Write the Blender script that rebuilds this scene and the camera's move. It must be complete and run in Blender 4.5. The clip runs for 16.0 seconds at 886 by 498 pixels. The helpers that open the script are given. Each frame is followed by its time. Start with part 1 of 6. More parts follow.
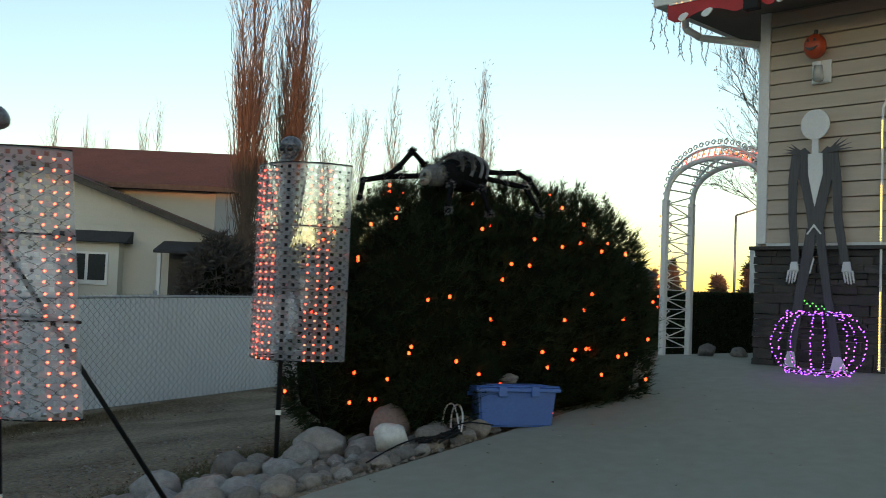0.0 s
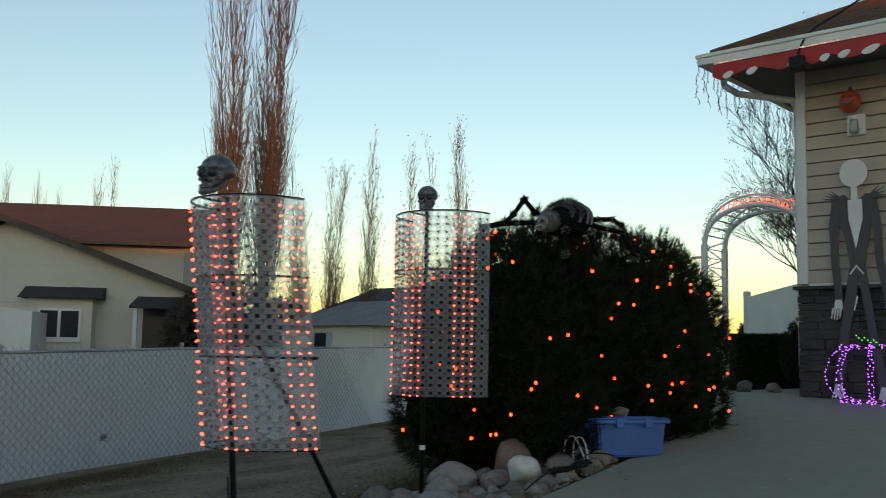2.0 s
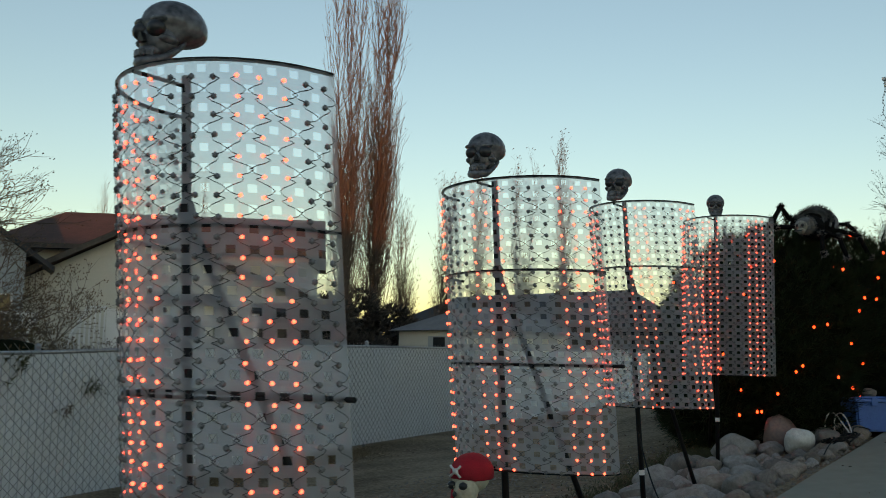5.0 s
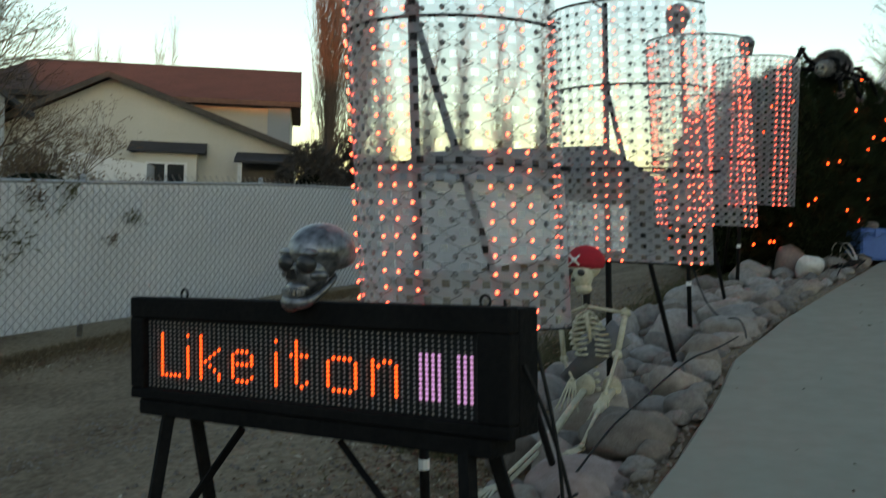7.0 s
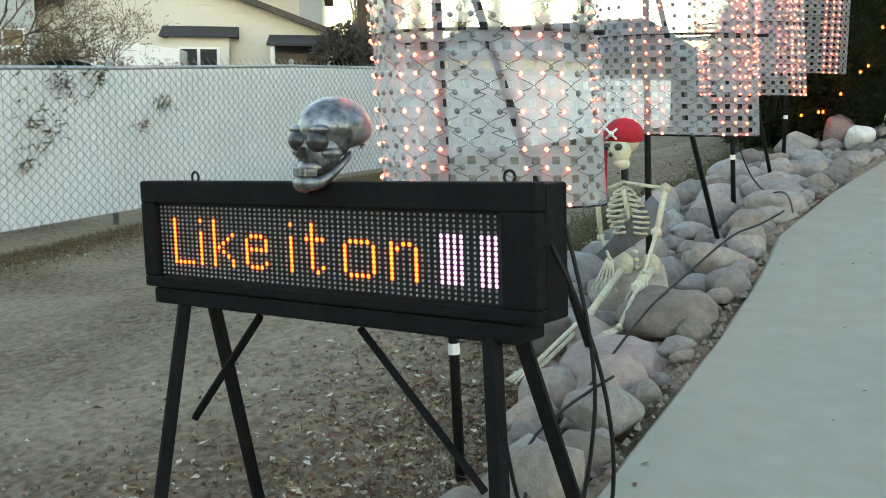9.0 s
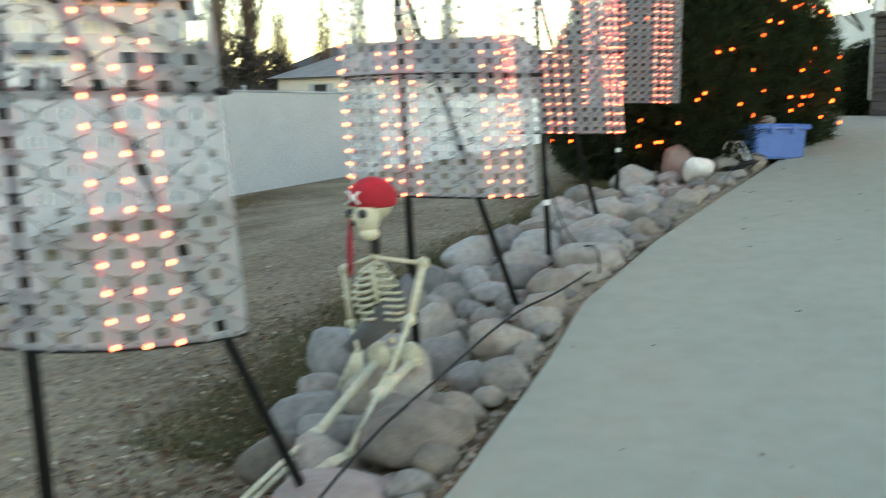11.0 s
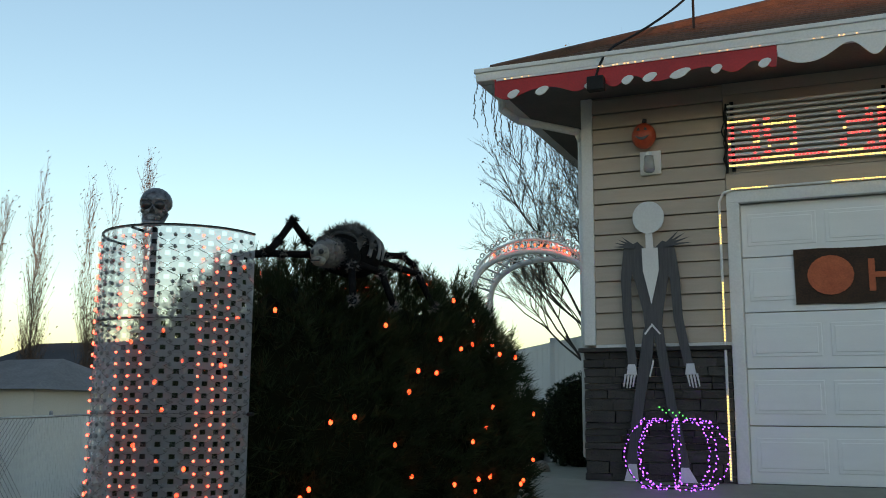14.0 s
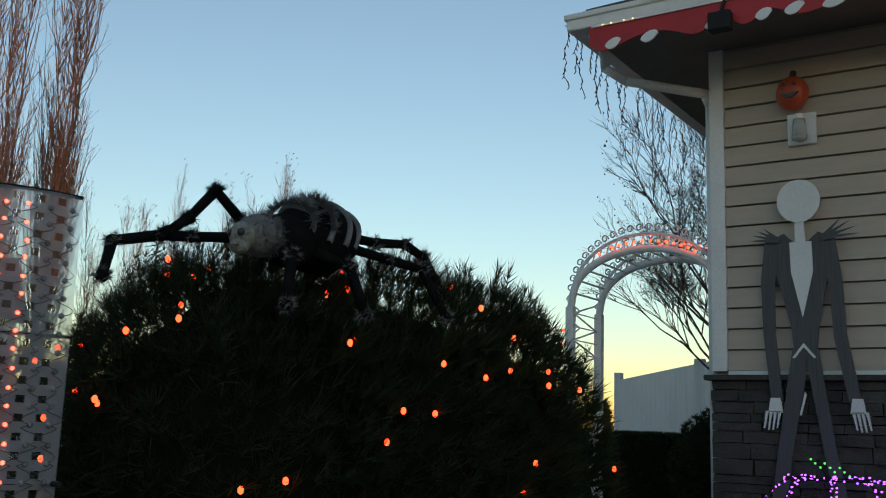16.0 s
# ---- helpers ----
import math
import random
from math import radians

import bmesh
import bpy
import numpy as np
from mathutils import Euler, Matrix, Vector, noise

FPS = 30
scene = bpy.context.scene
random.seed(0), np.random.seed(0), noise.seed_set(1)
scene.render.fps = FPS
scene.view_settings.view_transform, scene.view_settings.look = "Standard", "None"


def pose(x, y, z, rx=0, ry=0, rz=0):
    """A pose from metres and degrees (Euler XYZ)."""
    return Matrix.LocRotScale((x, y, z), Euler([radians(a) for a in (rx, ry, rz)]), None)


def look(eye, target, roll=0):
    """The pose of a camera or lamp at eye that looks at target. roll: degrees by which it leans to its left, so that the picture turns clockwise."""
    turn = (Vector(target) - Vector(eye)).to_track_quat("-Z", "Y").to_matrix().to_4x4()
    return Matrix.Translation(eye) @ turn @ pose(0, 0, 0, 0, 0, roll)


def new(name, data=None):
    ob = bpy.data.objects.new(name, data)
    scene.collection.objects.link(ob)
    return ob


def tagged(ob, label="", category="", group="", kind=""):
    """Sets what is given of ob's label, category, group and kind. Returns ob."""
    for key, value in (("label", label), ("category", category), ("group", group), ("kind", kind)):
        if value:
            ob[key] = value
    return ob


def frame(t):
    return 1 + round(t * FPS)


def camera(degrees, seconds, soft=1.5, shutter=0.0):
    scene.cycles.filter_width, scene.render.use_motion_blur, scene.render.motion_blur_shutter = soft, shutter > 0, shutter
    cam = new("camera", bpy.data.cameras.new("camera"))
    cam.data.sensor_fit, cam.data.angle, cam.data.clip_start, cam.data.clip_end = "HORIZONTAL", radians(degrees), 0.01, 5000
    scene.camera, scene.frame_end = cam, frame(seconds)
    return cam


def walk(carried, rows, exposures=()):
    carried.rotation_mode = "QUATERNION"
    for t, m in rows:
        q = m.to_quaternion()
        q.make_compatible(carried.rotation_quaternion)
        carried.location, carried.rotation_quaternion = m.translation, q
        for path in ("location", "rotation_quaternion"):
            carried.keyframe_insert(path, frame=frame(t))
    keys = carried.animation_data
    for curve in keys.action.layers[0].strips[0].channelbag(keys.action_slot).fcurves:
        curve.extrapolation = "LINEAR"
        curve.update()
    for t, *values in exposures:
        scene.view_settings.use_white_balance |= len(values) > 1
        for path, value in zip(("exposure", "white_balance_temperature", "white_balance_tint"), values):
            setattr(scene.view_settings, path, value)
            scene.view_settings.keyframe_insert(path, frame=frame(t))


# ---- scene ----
cam = camera(47.9, 16.0, soft=0.7, shutter=0.35)
PATH = [
    (0, (0.614, 1.155, 0.491), (-0.816, 2.55, 0.591), 2.3),
    (0.5, (0.266, 0.869, 0.445), (-1.138, 2.288, 0.553), 1.6),
    (1, (0.116, 0.569, 0.442), (-1.248, 2.024, 0.596), 2.2),
    (1.5, (0.11, 0.194, 0.395), (-1.193, 1.698, 0.596), 1.0),
    (2, (-0.11, -0.124, 0.343), (-1.424, 1.369, 0.555), 1.1),
    (2.5, (-0.19, -0.56, 0.28), (-1.55, 0.889, 0.486), 2.4),
    (3, (-0.331, -0.964, 0.241), (-1.739, 0.449, 0.393), 2.2),
    (3.5, (-0.511, -1.315, 0.167), (-1.944, 0.071, 0.325), 0.6),
    (3.7, (-0.591, -1.450, 0.167), (-2.025, -0.067, 0.342), 0.9),
    (5.8, (-1.055, -2.838, -0.031), (-2.225, -1.237, 0.234), 2.0),
    (6, (-1.100, -2.940, -0.062), (-2.214, -1.298, 0.196), 2.3),
    (6.5, (-1.167, -3.100, -0.112), (-2.338, -1.483, 0.009), 1.3),
    (7, (-1.156, -3.192, -0.203), (-2.445, -1.663, -0.245), 1.8),
    (7.5, (-1.154, -3.197, -0.243), (-2.477, -1.711, -0.451), 0.7),
    (8, (-1.153, -3.196, -0.244), (-2.439, -1.691, -0.533), 1.5),
    (8.1, (-1.121, -3.197, -0.25), (-2.413, -1.699, -0.542), 0.8),
    (8.2, (-1.145, -3.196, -0.248), (-2.423, -1.687, -0.552), 1.3),
    (10.4, (-1.264, -2.52, -0.185), (-2.704, -1.148, -0.394), -2.2),
    (10.5, (-1.260, -2.485, -0.180), (-2.674, -1.085, -0.388), -2.8),
    (11, (-1.329, -1.950, -0.067), (-2.498, -0.346, -0.320), 0.0),
    (11.5, (-1.3, -1.497, -0.026), (-2.263, 0.253, -0.122), -1.5),
    (12, (-1.491, -0.801, 0.114), (-2.374, 0.991, 0.215), -0.8),
    (12.5, (-1.52, -0.305, 0.244), (-2.344, 1.502, 0.476), 0.1),
    (13, (-1.735, 0.304, 0.353), (-2.398, 2.168, 0.645), -1.9),
    (13.5, (-1.825, 0.897, 0.451), (-2.53, 2.742, 0.763), -0.6),
    (14, (-1.837, 1.426, 0.509), (-2.606, 3.242, 0.842), 0.4),
    (14.5, (-1.784, 1.925, 0.545), (-2.606, 3.713, 0.905), 0.8),
    (15, (-1.891, 2.455, 0.66), (-2.78, 4.21, 1.02), 1.4),
    (15.5, (-1.889, 2.972, 0.68), (-2.9, 4.657, 1.051), 1.5),
    (16, (-1.925, 3.397, 0.7), (-3.016, 5.035, 1.054), 2.0),
]
EXPOSURES = [(t, e, k, 17) for t, e, k in ((0, 2.2, 10600), (1.2, 2.1, 10600), (2.5, 1.8, 10700), (3.5, 1.85, 11000), (6.0, 1.58, 11500), (7.0, 2.28, 12200), (8.0, 3.95, 13000), (10.4, 3.93, 13000), (11.5, 3.65, 12700), (12.2, 2.9, 11200), (13.0, 2.3, 10200), (14.5, 1.88, 9600), (16.0, 1.63, 9300))]
walk(cam, [(t, look(eye, target, roll)) for t, eye, target, roll in PATH], EXPOSURES)

# ---- world, sun, exposure ----
world = bpy.data.worlds.new("world")
scene.world = world
world.use_nodes = True
wn, wl = world.node_tree.nodes, world.node_tree.links
sky = wn.new("ShaderNodeTexSky")
sky.sky_type, sky.sun_disc = "NISHITA", False
SUN_UP, SUN_ROUND = 3.0, 143.0          # low evening sun behind the camera
sky.sun_elevation, sky.sun_rotation = radians(SUN_UP), radians(SUN_ROUND)
sky.altitude, sky.air_density, sky.dust_density, sky.ozone_density = 600, 1.0, 0.3, 2.6
wn["Background"].inputs[1].default_value = 0.15
wl.new(sky.outputs[0], wn["Background"].inputs[0])
sun_data = bpy.data.lights.new("sun", "SUN")
sun_data.energy, sun_data.angle, sun_data.color = 0.6, radians(0.6), (1.0, 0.45, 0.28)
sun = new("sun", sun_data)
sun.matrix_world = look((math.sin(radians(SUN_ROUND)) * 50, math.cos(radians(SUN_ROUND)) * 50, 50 * math.tan(radians(SUN_UP))), (0, 0, 0))


# ---- materials ----
def shader(name):
    m = bpy.data.materials.new(name)
    m.use_nodes = True
    return m, m.node_tree.nodes, m.node_tree.links, m.node_tree.nodes["Principled BSDF"]


def mat(name, a, b=None, rough=0.7, scale=8.0, fine=60.0, bump=0.2, metal=0.0, spread=0.0, depth=0.01, stretch=None, gloss=0.5, hue=0.0):
    """Two colours mixed by noise at two scales, with relief; spread: lightness that differs from piece to piece."""
    m, n, l, p = shader(name)
    b = b or tuple(c * 0.7 for c in a)
    co = n.new("ShaderNodeTexCoord")
    src = co.outputs["Object"]
    if stretch:
        mp = n.new("ShaderNodeMapping")
        mp.inputs["Scale"].default_value = stretch
        l.new(src, mp.inputs[0])
        src = mp.outputs[0]
    big, small = n.new("ShaderNodeTexNoise"), n.new("ShaderNodeTexNoise")
    big.inputs["Scale"].default_value, small.inputs["Scale"].default_value = scale, fine
    big.inputs["Detail"].default_value = small.inputs["Detail"].default_value = 6
    l.new(src, big.inputs[0]), l.new(src, small.inputs[0])
    add = n.new("ShaderNodeMath")
    add.operation = "ADD"
    l.new(big.outputs[0], add.inputs[0]), l.new(small.outputs[0], add.inputs[1])
    ramp = n.new("ShaderNodeMapRange")
    ramp.inputs[1].default_value, ramp.inputs[2].default_value = 0.75, 1.25
    l.new(add.outputs[0], ramp.inputs[0])
    mix = n.new("ShaderNodeMix")
    mix.data_type = "RGBA"
    mix.inputs[6].default_value, mix.inputs[7].default_value = (*a, 1), (*b, 1)
    l.new(ramp.outputs[0], mix.inputs[0])
    out = mix.outputs[2]
    if spread:
        info, hsv, mr = n.new("ShaderNodeObjectInfo"), n.new("ShaderNodeHueSaturation"), n.new("ShaderNodeMapRange")
        mr.inputs[3].default_value, mr.inputs[4].default_value = 1 - spread, 1 + spread
        l.new(info.outputs["Random"], mr.inputs[0])
        l.new(mr.outputs[0], hsv.inputs["Value"]), l.new(out, hsv.inputs["Color"])
        if hue:
            mul, frac, hr = n.new("ShaderNodeMath"), n.new("ShaderNodeMath"), n.new("ShaderNodeMapRange")
            mul.operation, frac.operation, mul.inputs[1].default_value = "MULTIPLY", "FRACT", 17.3
            hr.inputs[3].default_value, hr.inputs[4].default_value = 0.5, 1.0 + hue
            l.new(info.outputs["Random"], mul.inputs[0]), l.new(mul.outputs[0], frac.inputs[0]), l.new(frac.outputs[0], hr.inputs[0])
            l.new(hr.outputs[0], hsv.inputs["Saturation"])
        out = hsv.outputs[0]
    l.new(out, p.inputs["Base Color"])
    p.inputs["Roughness"].default_value, p.inputs["Metallic"].default_value = rough, metal
    p.inputs["Specular IOR Level"].default_value = gloss
    if bump:
        bp = n.new("ShaderNodeBump")
        bp.inputs["Strength"].default_value, bp.inputs["Distance"].default_value = bump, depth
        l.new(add.outputs[0], bp.inputs["Height"]), l.new(bp.outputs[0], p.inputs["Normal"])
    return m


def glow(name, color, strength):
    m, n, l, p = shader(name)
    p.inputs["Base Color"].default_value = (*color, 1)
    p.inputs["Emission Color"].default_value, p.inputs["Emission Strength"].default_value = (*color, 1), strength
    m.cycles.emission_sampling = "NONE"
    return m


M_CONC = mat("concrete", (0.31, 0.302, 0.25), (0.27, 0.262, 0.215), 0.9, 0.6, 9, 0.05, depth=0.003, gloss=0.25)
M_SOIL = mat("soil", (0.31, 0.235, 0.165), (0.125, 0.082, 0.053), 0.95, 0.9, 22, 1.0, depth=0.03, gloss=0.1)
M_ROCK = mat("rock", (0.34, 0.305, 0.275), (0.20, 0.17, 0.155), 0.85, 4, 34, 0.7, spread=0.4, hue=0.7)
M_WROCK = mat("white_rock", (0.75, 0.74, 0.70), (0.55, 0.53, 0.5), 0.8, 6, 40, 0.4)
M_RROCK = mat("red_rock", (0.30, 0.19, 0.16), (0.2, 0.13, 0.12), 0.8, 6, 40, 0.4)
M_PROCK = mat("pink_rock", (0.40, 0.31, 0.285), (0.27, 0.2, 0.185), 0.85, 4, 34, 0.6)
M_FENCE = mat("fence_slat", (0.80, 0.82, 0.84), (0.70, 0.72, 0.74), 0.6, 1.5, 30, 0.1, spread=0.06)
M_WIRE = mat("galvanised", (0.45, 0.46, 0.47), (0.3, 0.3, 0.31), 0.45, 20, 100, 0.1, metal=0.8)
M_SIDING = mat("siding", (0.50, 0.41, 0.335), (0.44, 0.36, 0.295), 0.7, 3, 70, 0.25, stretch=(1, 8, 8), depth=0.004)
M_WHITE = mat("white_paint", (0.78, 0.78, 0.77), (0.68, 0.68, 0.67), 0.55, 2, 60, 0.08)
M_DOOR = mat("door_paint", (0.86, 0.87, 0.87), (0.81, 0.82, 0.82), 0.5, 2, 90, 0.12, stretch=(1, 1, 6), depth=0.003)
M_STONE = mat("dark_stone", (0.072, 0.064, 0.058), (0.04, 0.036, 0.033), 0.85, 9, 60, 0.8, spread=0.22)
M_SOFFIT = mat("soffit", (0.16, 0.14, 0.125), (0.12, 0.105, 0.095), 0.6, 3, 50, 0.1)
M_SHINGLE = mat("shingle", (0.13, 0.065, 0.045), (0.07, 0.04, 0.03), 0.95, 6, 90, 0.6, spread=0.2)
M_RED = mat("red_paint", (0.55, 0.02, 0.025), (0.42, 0.015, 0.02), 0.5, 5, 60, 0.1)
M_BLACK = mat("black_metal", (0.008, 0.008, 0.0085), (0.013, 0.013, 0.0135), 0.6, 10, 80, 0.15, gloss=0.25)
M_BLKWOOD = mat("black_paint", (0.006, 0.006, 0.0065), (0.012, 0.0115, 0.0115), 0.8, 6, 60, 0.3, gloss=0.08)
M_SHEET = mat("plastic_sheet", (0.70, 0.70, 0.74), (0.60, 0.61, 0.65), 0.35, 5, 40, 0.1)
sn, sl = M_SHEET.node_tree.nodes, M_SHEET.node_tree.links
clear, thin, m1, m2 = sn.new("ShaderNodeBsdfTransparent"), sn.new("ShaderNodeBsdfTranslucent"), sn.new("ShaderNodeMixShader"), sn.new("ShaderNodeMixShader")
thin.inputs[0].default_value = (0.8, 0.82, 0.85, 1)
m1.inputs[0].default_value, m2.inputs[0].default_value = 0.55, 0.60
sl.new(sn["Principled BSDF"].outputs[0], m1.inputs[1]), sl.new(thin.outputs[0], m1.inputs[2])
sl.new(m1.outputs[0], m2.inputs[1]), sl.new(clear.outputs[0], m2.inputs[2]), sl.new(m2.outputs[0], sn["Material Output"].inputs[0])
M_CORD = mat("dark_cord", (0.06, 0.06, 0.063), (0.035, 0.035, 0.037), 0.6, 20, 80, 0.0)
M_BULB = mat("unlit_bulb", (0.22, 0.22, 0.225), (0.15, 0.15, 0.155), 0.25, 20, 80, 0.0)
M_SILVER = mat("silver_skull", (0.30, 0.31, 0.33), (0.06, 0.06, 0.065), 0.32, 9, 50, 0.3, metal=0.75)
M_DARKSK = mat("pewter_skull", (0.22, 0.225, 0.24), (0.05, 0.051, 0.055), 0.42, 13, 50, 0.25, metal=0.35)
M_BONE = mat("bone", (0.62, 0.58, 0.45), (0.42, 0.38, 0.27), 0.55, 12, 60, 0.2)
M_CLOTH = mat("red_cloth", (0.50, 0.012, 0.03), (0.38, 0.01, 0.02), 0.85, 20, 200, 0.3)
M_BLUE = mat("blue_plastic", (0.025, 0.14, 0.42), (0.02, 0.11, 0.35), 0.45, 4, 50, 0.1)
M_NEEDLE = mat("needles", (0.03, 0.048, 0.02), (0.015, 0.024, 0.011), 0.75, 3, 40, 0.0, gloss=0.15)
# near black for plant cores: their inner shade is put into the colour
M_CORE_SHADE = mat("hedge", (0.010, 0.013, 0.006), (0.006, 0.008, 0.004), 0.95, 3, 40, 0.0, gloss=0.05)
M_BARK = mat("bark", (0.17, 0.115, 0.09), (0.10, 0.07, 0.055), 0.9, 6, 50, 0.4)
M_GBARK = mat("grey_bark", (0.10, 0.085, 0.075), (0.06, 0.05, 0.045), 0.9, 6, 50, 0.4)
M_FUR = mat("black_fur", (0.006, 0.006, 0.0065), (0.012, 0.012, 0.012), 0.95, 20, 200, 0.5, gloss=0.06)
M_GFUR = mat("grey_fur", (0.22, 0.22, 0.23), (0.1, 0.1, 0.1), 0.9, 20, 200, 0.5)
M_SUIT = mat("grey_suit", (0.10, 0.10, 0.105), (0.06, 0.06, 0.065), 0.8, 4, 60, 0.1, stretch=(30, 1, 1))
M_CREAM = mat("cream_siding", (0.63, 0.605, 0.54), (0.57, 0.55, 0.485), 0.75, 1, 30, 0.1)
M_GSIDE = mat("grey_siding", (0.36, 0.40, 0.42), (0.32, 0.36, 0.38), 0.75, 1, 30, 0.1)
M_FROOF = mat("far_roof", (0.12, 0.058, 0.048), (0.075, 0.04, 0.034), 0.95, 1.2, 14, 0.5, spread=0.1)
M_DROOF = mat("dark_roof", (0.05, 0.05, 0.055), (0.035, 0.035, 0.04), 0.95, 1.2, 14, 0.4)
M_GROOF = mat("grey_roof", (0.22, 0.22, 0.225), (0.16, 0.16, 0.165), 0.9, 2, 20, 0.3)
M_DARK = mat("dark_void", (0.03, 0.03, 0.032), (0.02, 0.02, 0.022), 0.3, 3, 20, 0.0)
M_ORANGE = mat("orange_plastic", (0.55, 0.075, 0.03), (0.42, 0.05, 0.02), 0.4, 8, 50, 0.1)
M_GRASS = mat("dead_grass", (0.115, 0.105, 0.045), (0.07, 0.062, 0.03), 0.9, 3, 40, 0.0)
M_STRAW = mat("straw", (0.19, 0.135, 0.075), (0.10, 0.068, 0.04), 0.9, 3, 40, 0.0)
M_LEAF = mat("dead_leaf", (0.20, 0.125, 0.075), (0.10, 0.06, 0.04), 0.85, 9, 60, 0.0)
G_ORANGE = glow("orange_led", (1.0, 0.08, 0.06), 2.4)
G_SIGN = glow("sign_led", (1.0, 0.10, 0.032), 0.5)
G_LILAC = glow("lilac_led", (0.62, 0.36, 0.85), 0.13)
G_AMBER = glow("amber_led", (1.0, 0.06, 0.028), 2.0)
G_RED = glow("red_led", (1.0, 0.05, 0.06), 1.0)
G_PURPLE = glow("purple_led", (0.25, 0.06, 1.0), 1.7)
G_GREEN = glow("green_led", (0.03, 0.7, 0.15), 0.35)
G_YELLOW = glow("yellow_led", (1.0, 0.75, 0.2), 0.9)


# ---- building helpers ----
def link(name, bm, material, smooth=False):
    me = bpy.data.meshes.new(name)
    bmesh.ops.recalc_face_normals(bm, faces=bm.faces)
    bm.to_mesh(me)
    bm.free()
    for m in material if isinstance(material, (list, tuple)) else [material]:
        me.materials.append(m)
    if smooth:
        me.polygons.foreach_set("use_smooth", [True] * len(me.polygons))
    return new(name, me)


def part(name, bm, material, parent, label="", smooth=False):
    ob = link(name, bm, material, smooth)
    ob.parent = parent
    if label:
        tagged(ob, label)
    return ob


def empty(name, m=None):
    ob = new(name)
    ob.empty_display_size = 0.1
    if m:
        ob.matrix_world = m
    return ob


def box(bm, x0, x1, y0, y1, z0, z1, bevel=0.0, m=None):
    t = Matrix.Translation(((x0 + x1) / 2, (y0 + y1) / 2, (z0 + z1) / 2)) @ Matrix.Diagonal((abs(x1 - x0), abs(y1 - y0), abs(z1 - z0), 1))
    r = bmesh.ops.create_cube(bm, size=1, matrix=(m or Matrix()) @ t)
    if bevel:
        edges = {e for v in r["verts"] for e in v.link_edges}
        bmesh.ops.bevel(bm, geom=list(edges), offset=bevel, segments=2, affect="EDGES", profile=0.5)
    return bm


def rod(bm, a, b, r, r2=None, n=8):
    a, b = Vector(a), Vector(b)
    d = b - a
    m = Matrix.Translation((a + b) / 2) @ d.to_track_quat("Z", "Y").to_matrix().to_4x4()
    bmesh.ops.create_cone(bm, cap_ends=True, segments=n, radius1=r, radius2=r if r2 is None else r2, depth=d.length, matrix=m)
    return bm


def ball(bm, c, r, sub=2, m=None):
    s = r if isinstance(r, (tuple, list)) else (r, r, r)
    return bmesh.ops.create_icosphere(bm, subdivisions=sub, radius=1, matrix=(m or Matrix()) @ Matrix.Translation(c) @ Matrix.Diagonal((*s, 1)))["verts"]


def poly(bm, pts, thick):
    """A flat outline (list of 3D points) given thickness along a vector."""
    vs = [bm.verts.new(p) for p in pts]
    f = bm.faces.new(vs)
    r = bmesh.ops.extrude_face_region(bm, geom=[f])
    bmesh.ops.translate(bm, vec=thick, verts=[v for v in r["geom"] if isinstance(v, bmesh.types.BMVert)])
    return bm


def cable(name, pts, r, material, label, parent=None):
    cu = bpy.data.curves.new(name, "CURVE")
    cu.dimensions, cu.bevel_depth, cu.bevel_resolution, cu.resolution_u = "3D", r, 1, 6
    sp = cu.splines.new("NURBS")
    sp.points.add(len(pts) - 1)
    for p, q in zip(sp.points, pts):
        p.co = (*q, 1)
    sp.use_endpoint_u, sp.order_u = True, 3
    cu.materials.append(material)
    ob = new(name, cu)
    if parent:
        ob.parent = parent
    else:
        tagged(ob, label, "cable")
    return ob


def quick(name, verts, faces, material, parent=None, smooth=False):
    me = bpy.data.meshes.new(name)
    me.from_pydata(verts, [], faces)
    me.materials.append(material)
    if smooth:
        me.polygons.foreach_set("use_smooth", [True] * len(me.polygons))
    ob = new(name, me)
    if parent:
        ob.parent = parent
    return ob


rnd = random.Random(7)

# ---- the lie of the land ----
WALL_Y = 9.89
EDGE = [(-40, 0.5), (-6, -1.2), (-1.0, -2.58), (0.2, -2.88), (1.15, -3.15), (2.0, -3.44), (3.25, -3.66), (4.7, -3.82), (6.0, -3.95), (7.6, -4.12), (8.3, -4.4), (8.8, -4.95), (9.3, -5.3), (60, -5.4)]


def edge_x(y):
    return float(np.interp(y, [e[0] for e in EDGE], [e[1] for e in EDGE]))


def fence_x(y):
    return -9.48 - 0.32 * y


def fence_z(y):
    return float(np.interp(y, [-30, 0.8, 2.3, 6, 12, 20, 40], [-2.3, -1.32, -1.27, -1.15, -1.04, -0.86, -0.6]))


def drive_z(y):
    return float(np.interp(y, [-60, -14, WALL_Y, 80], [-2.7, -2.63, 0.0, 0.0]))


def ground_z(x, y):
    ex, fx = edge_x(y), fence_x(y)
    d = drive_z(y)
    if x >= ex:
        return d
    k = min(1.0, (ex - x) / max(ex - fx, 0.5))
    far = fence_z(y)
    return d + (far - d) * (k * k * (3 - 2 * k)) - float(np.interp(y, [-1, 3, 5, 8], [0.22, 0.13, 0.08, 0.05])) * min(1, (ex - x) / 0.45)


def lines(a, b, near, far):
    out, v = [a], a
    while v < b:
        v += near if -12 < v < 14 else far
        out.append(v)
    return out


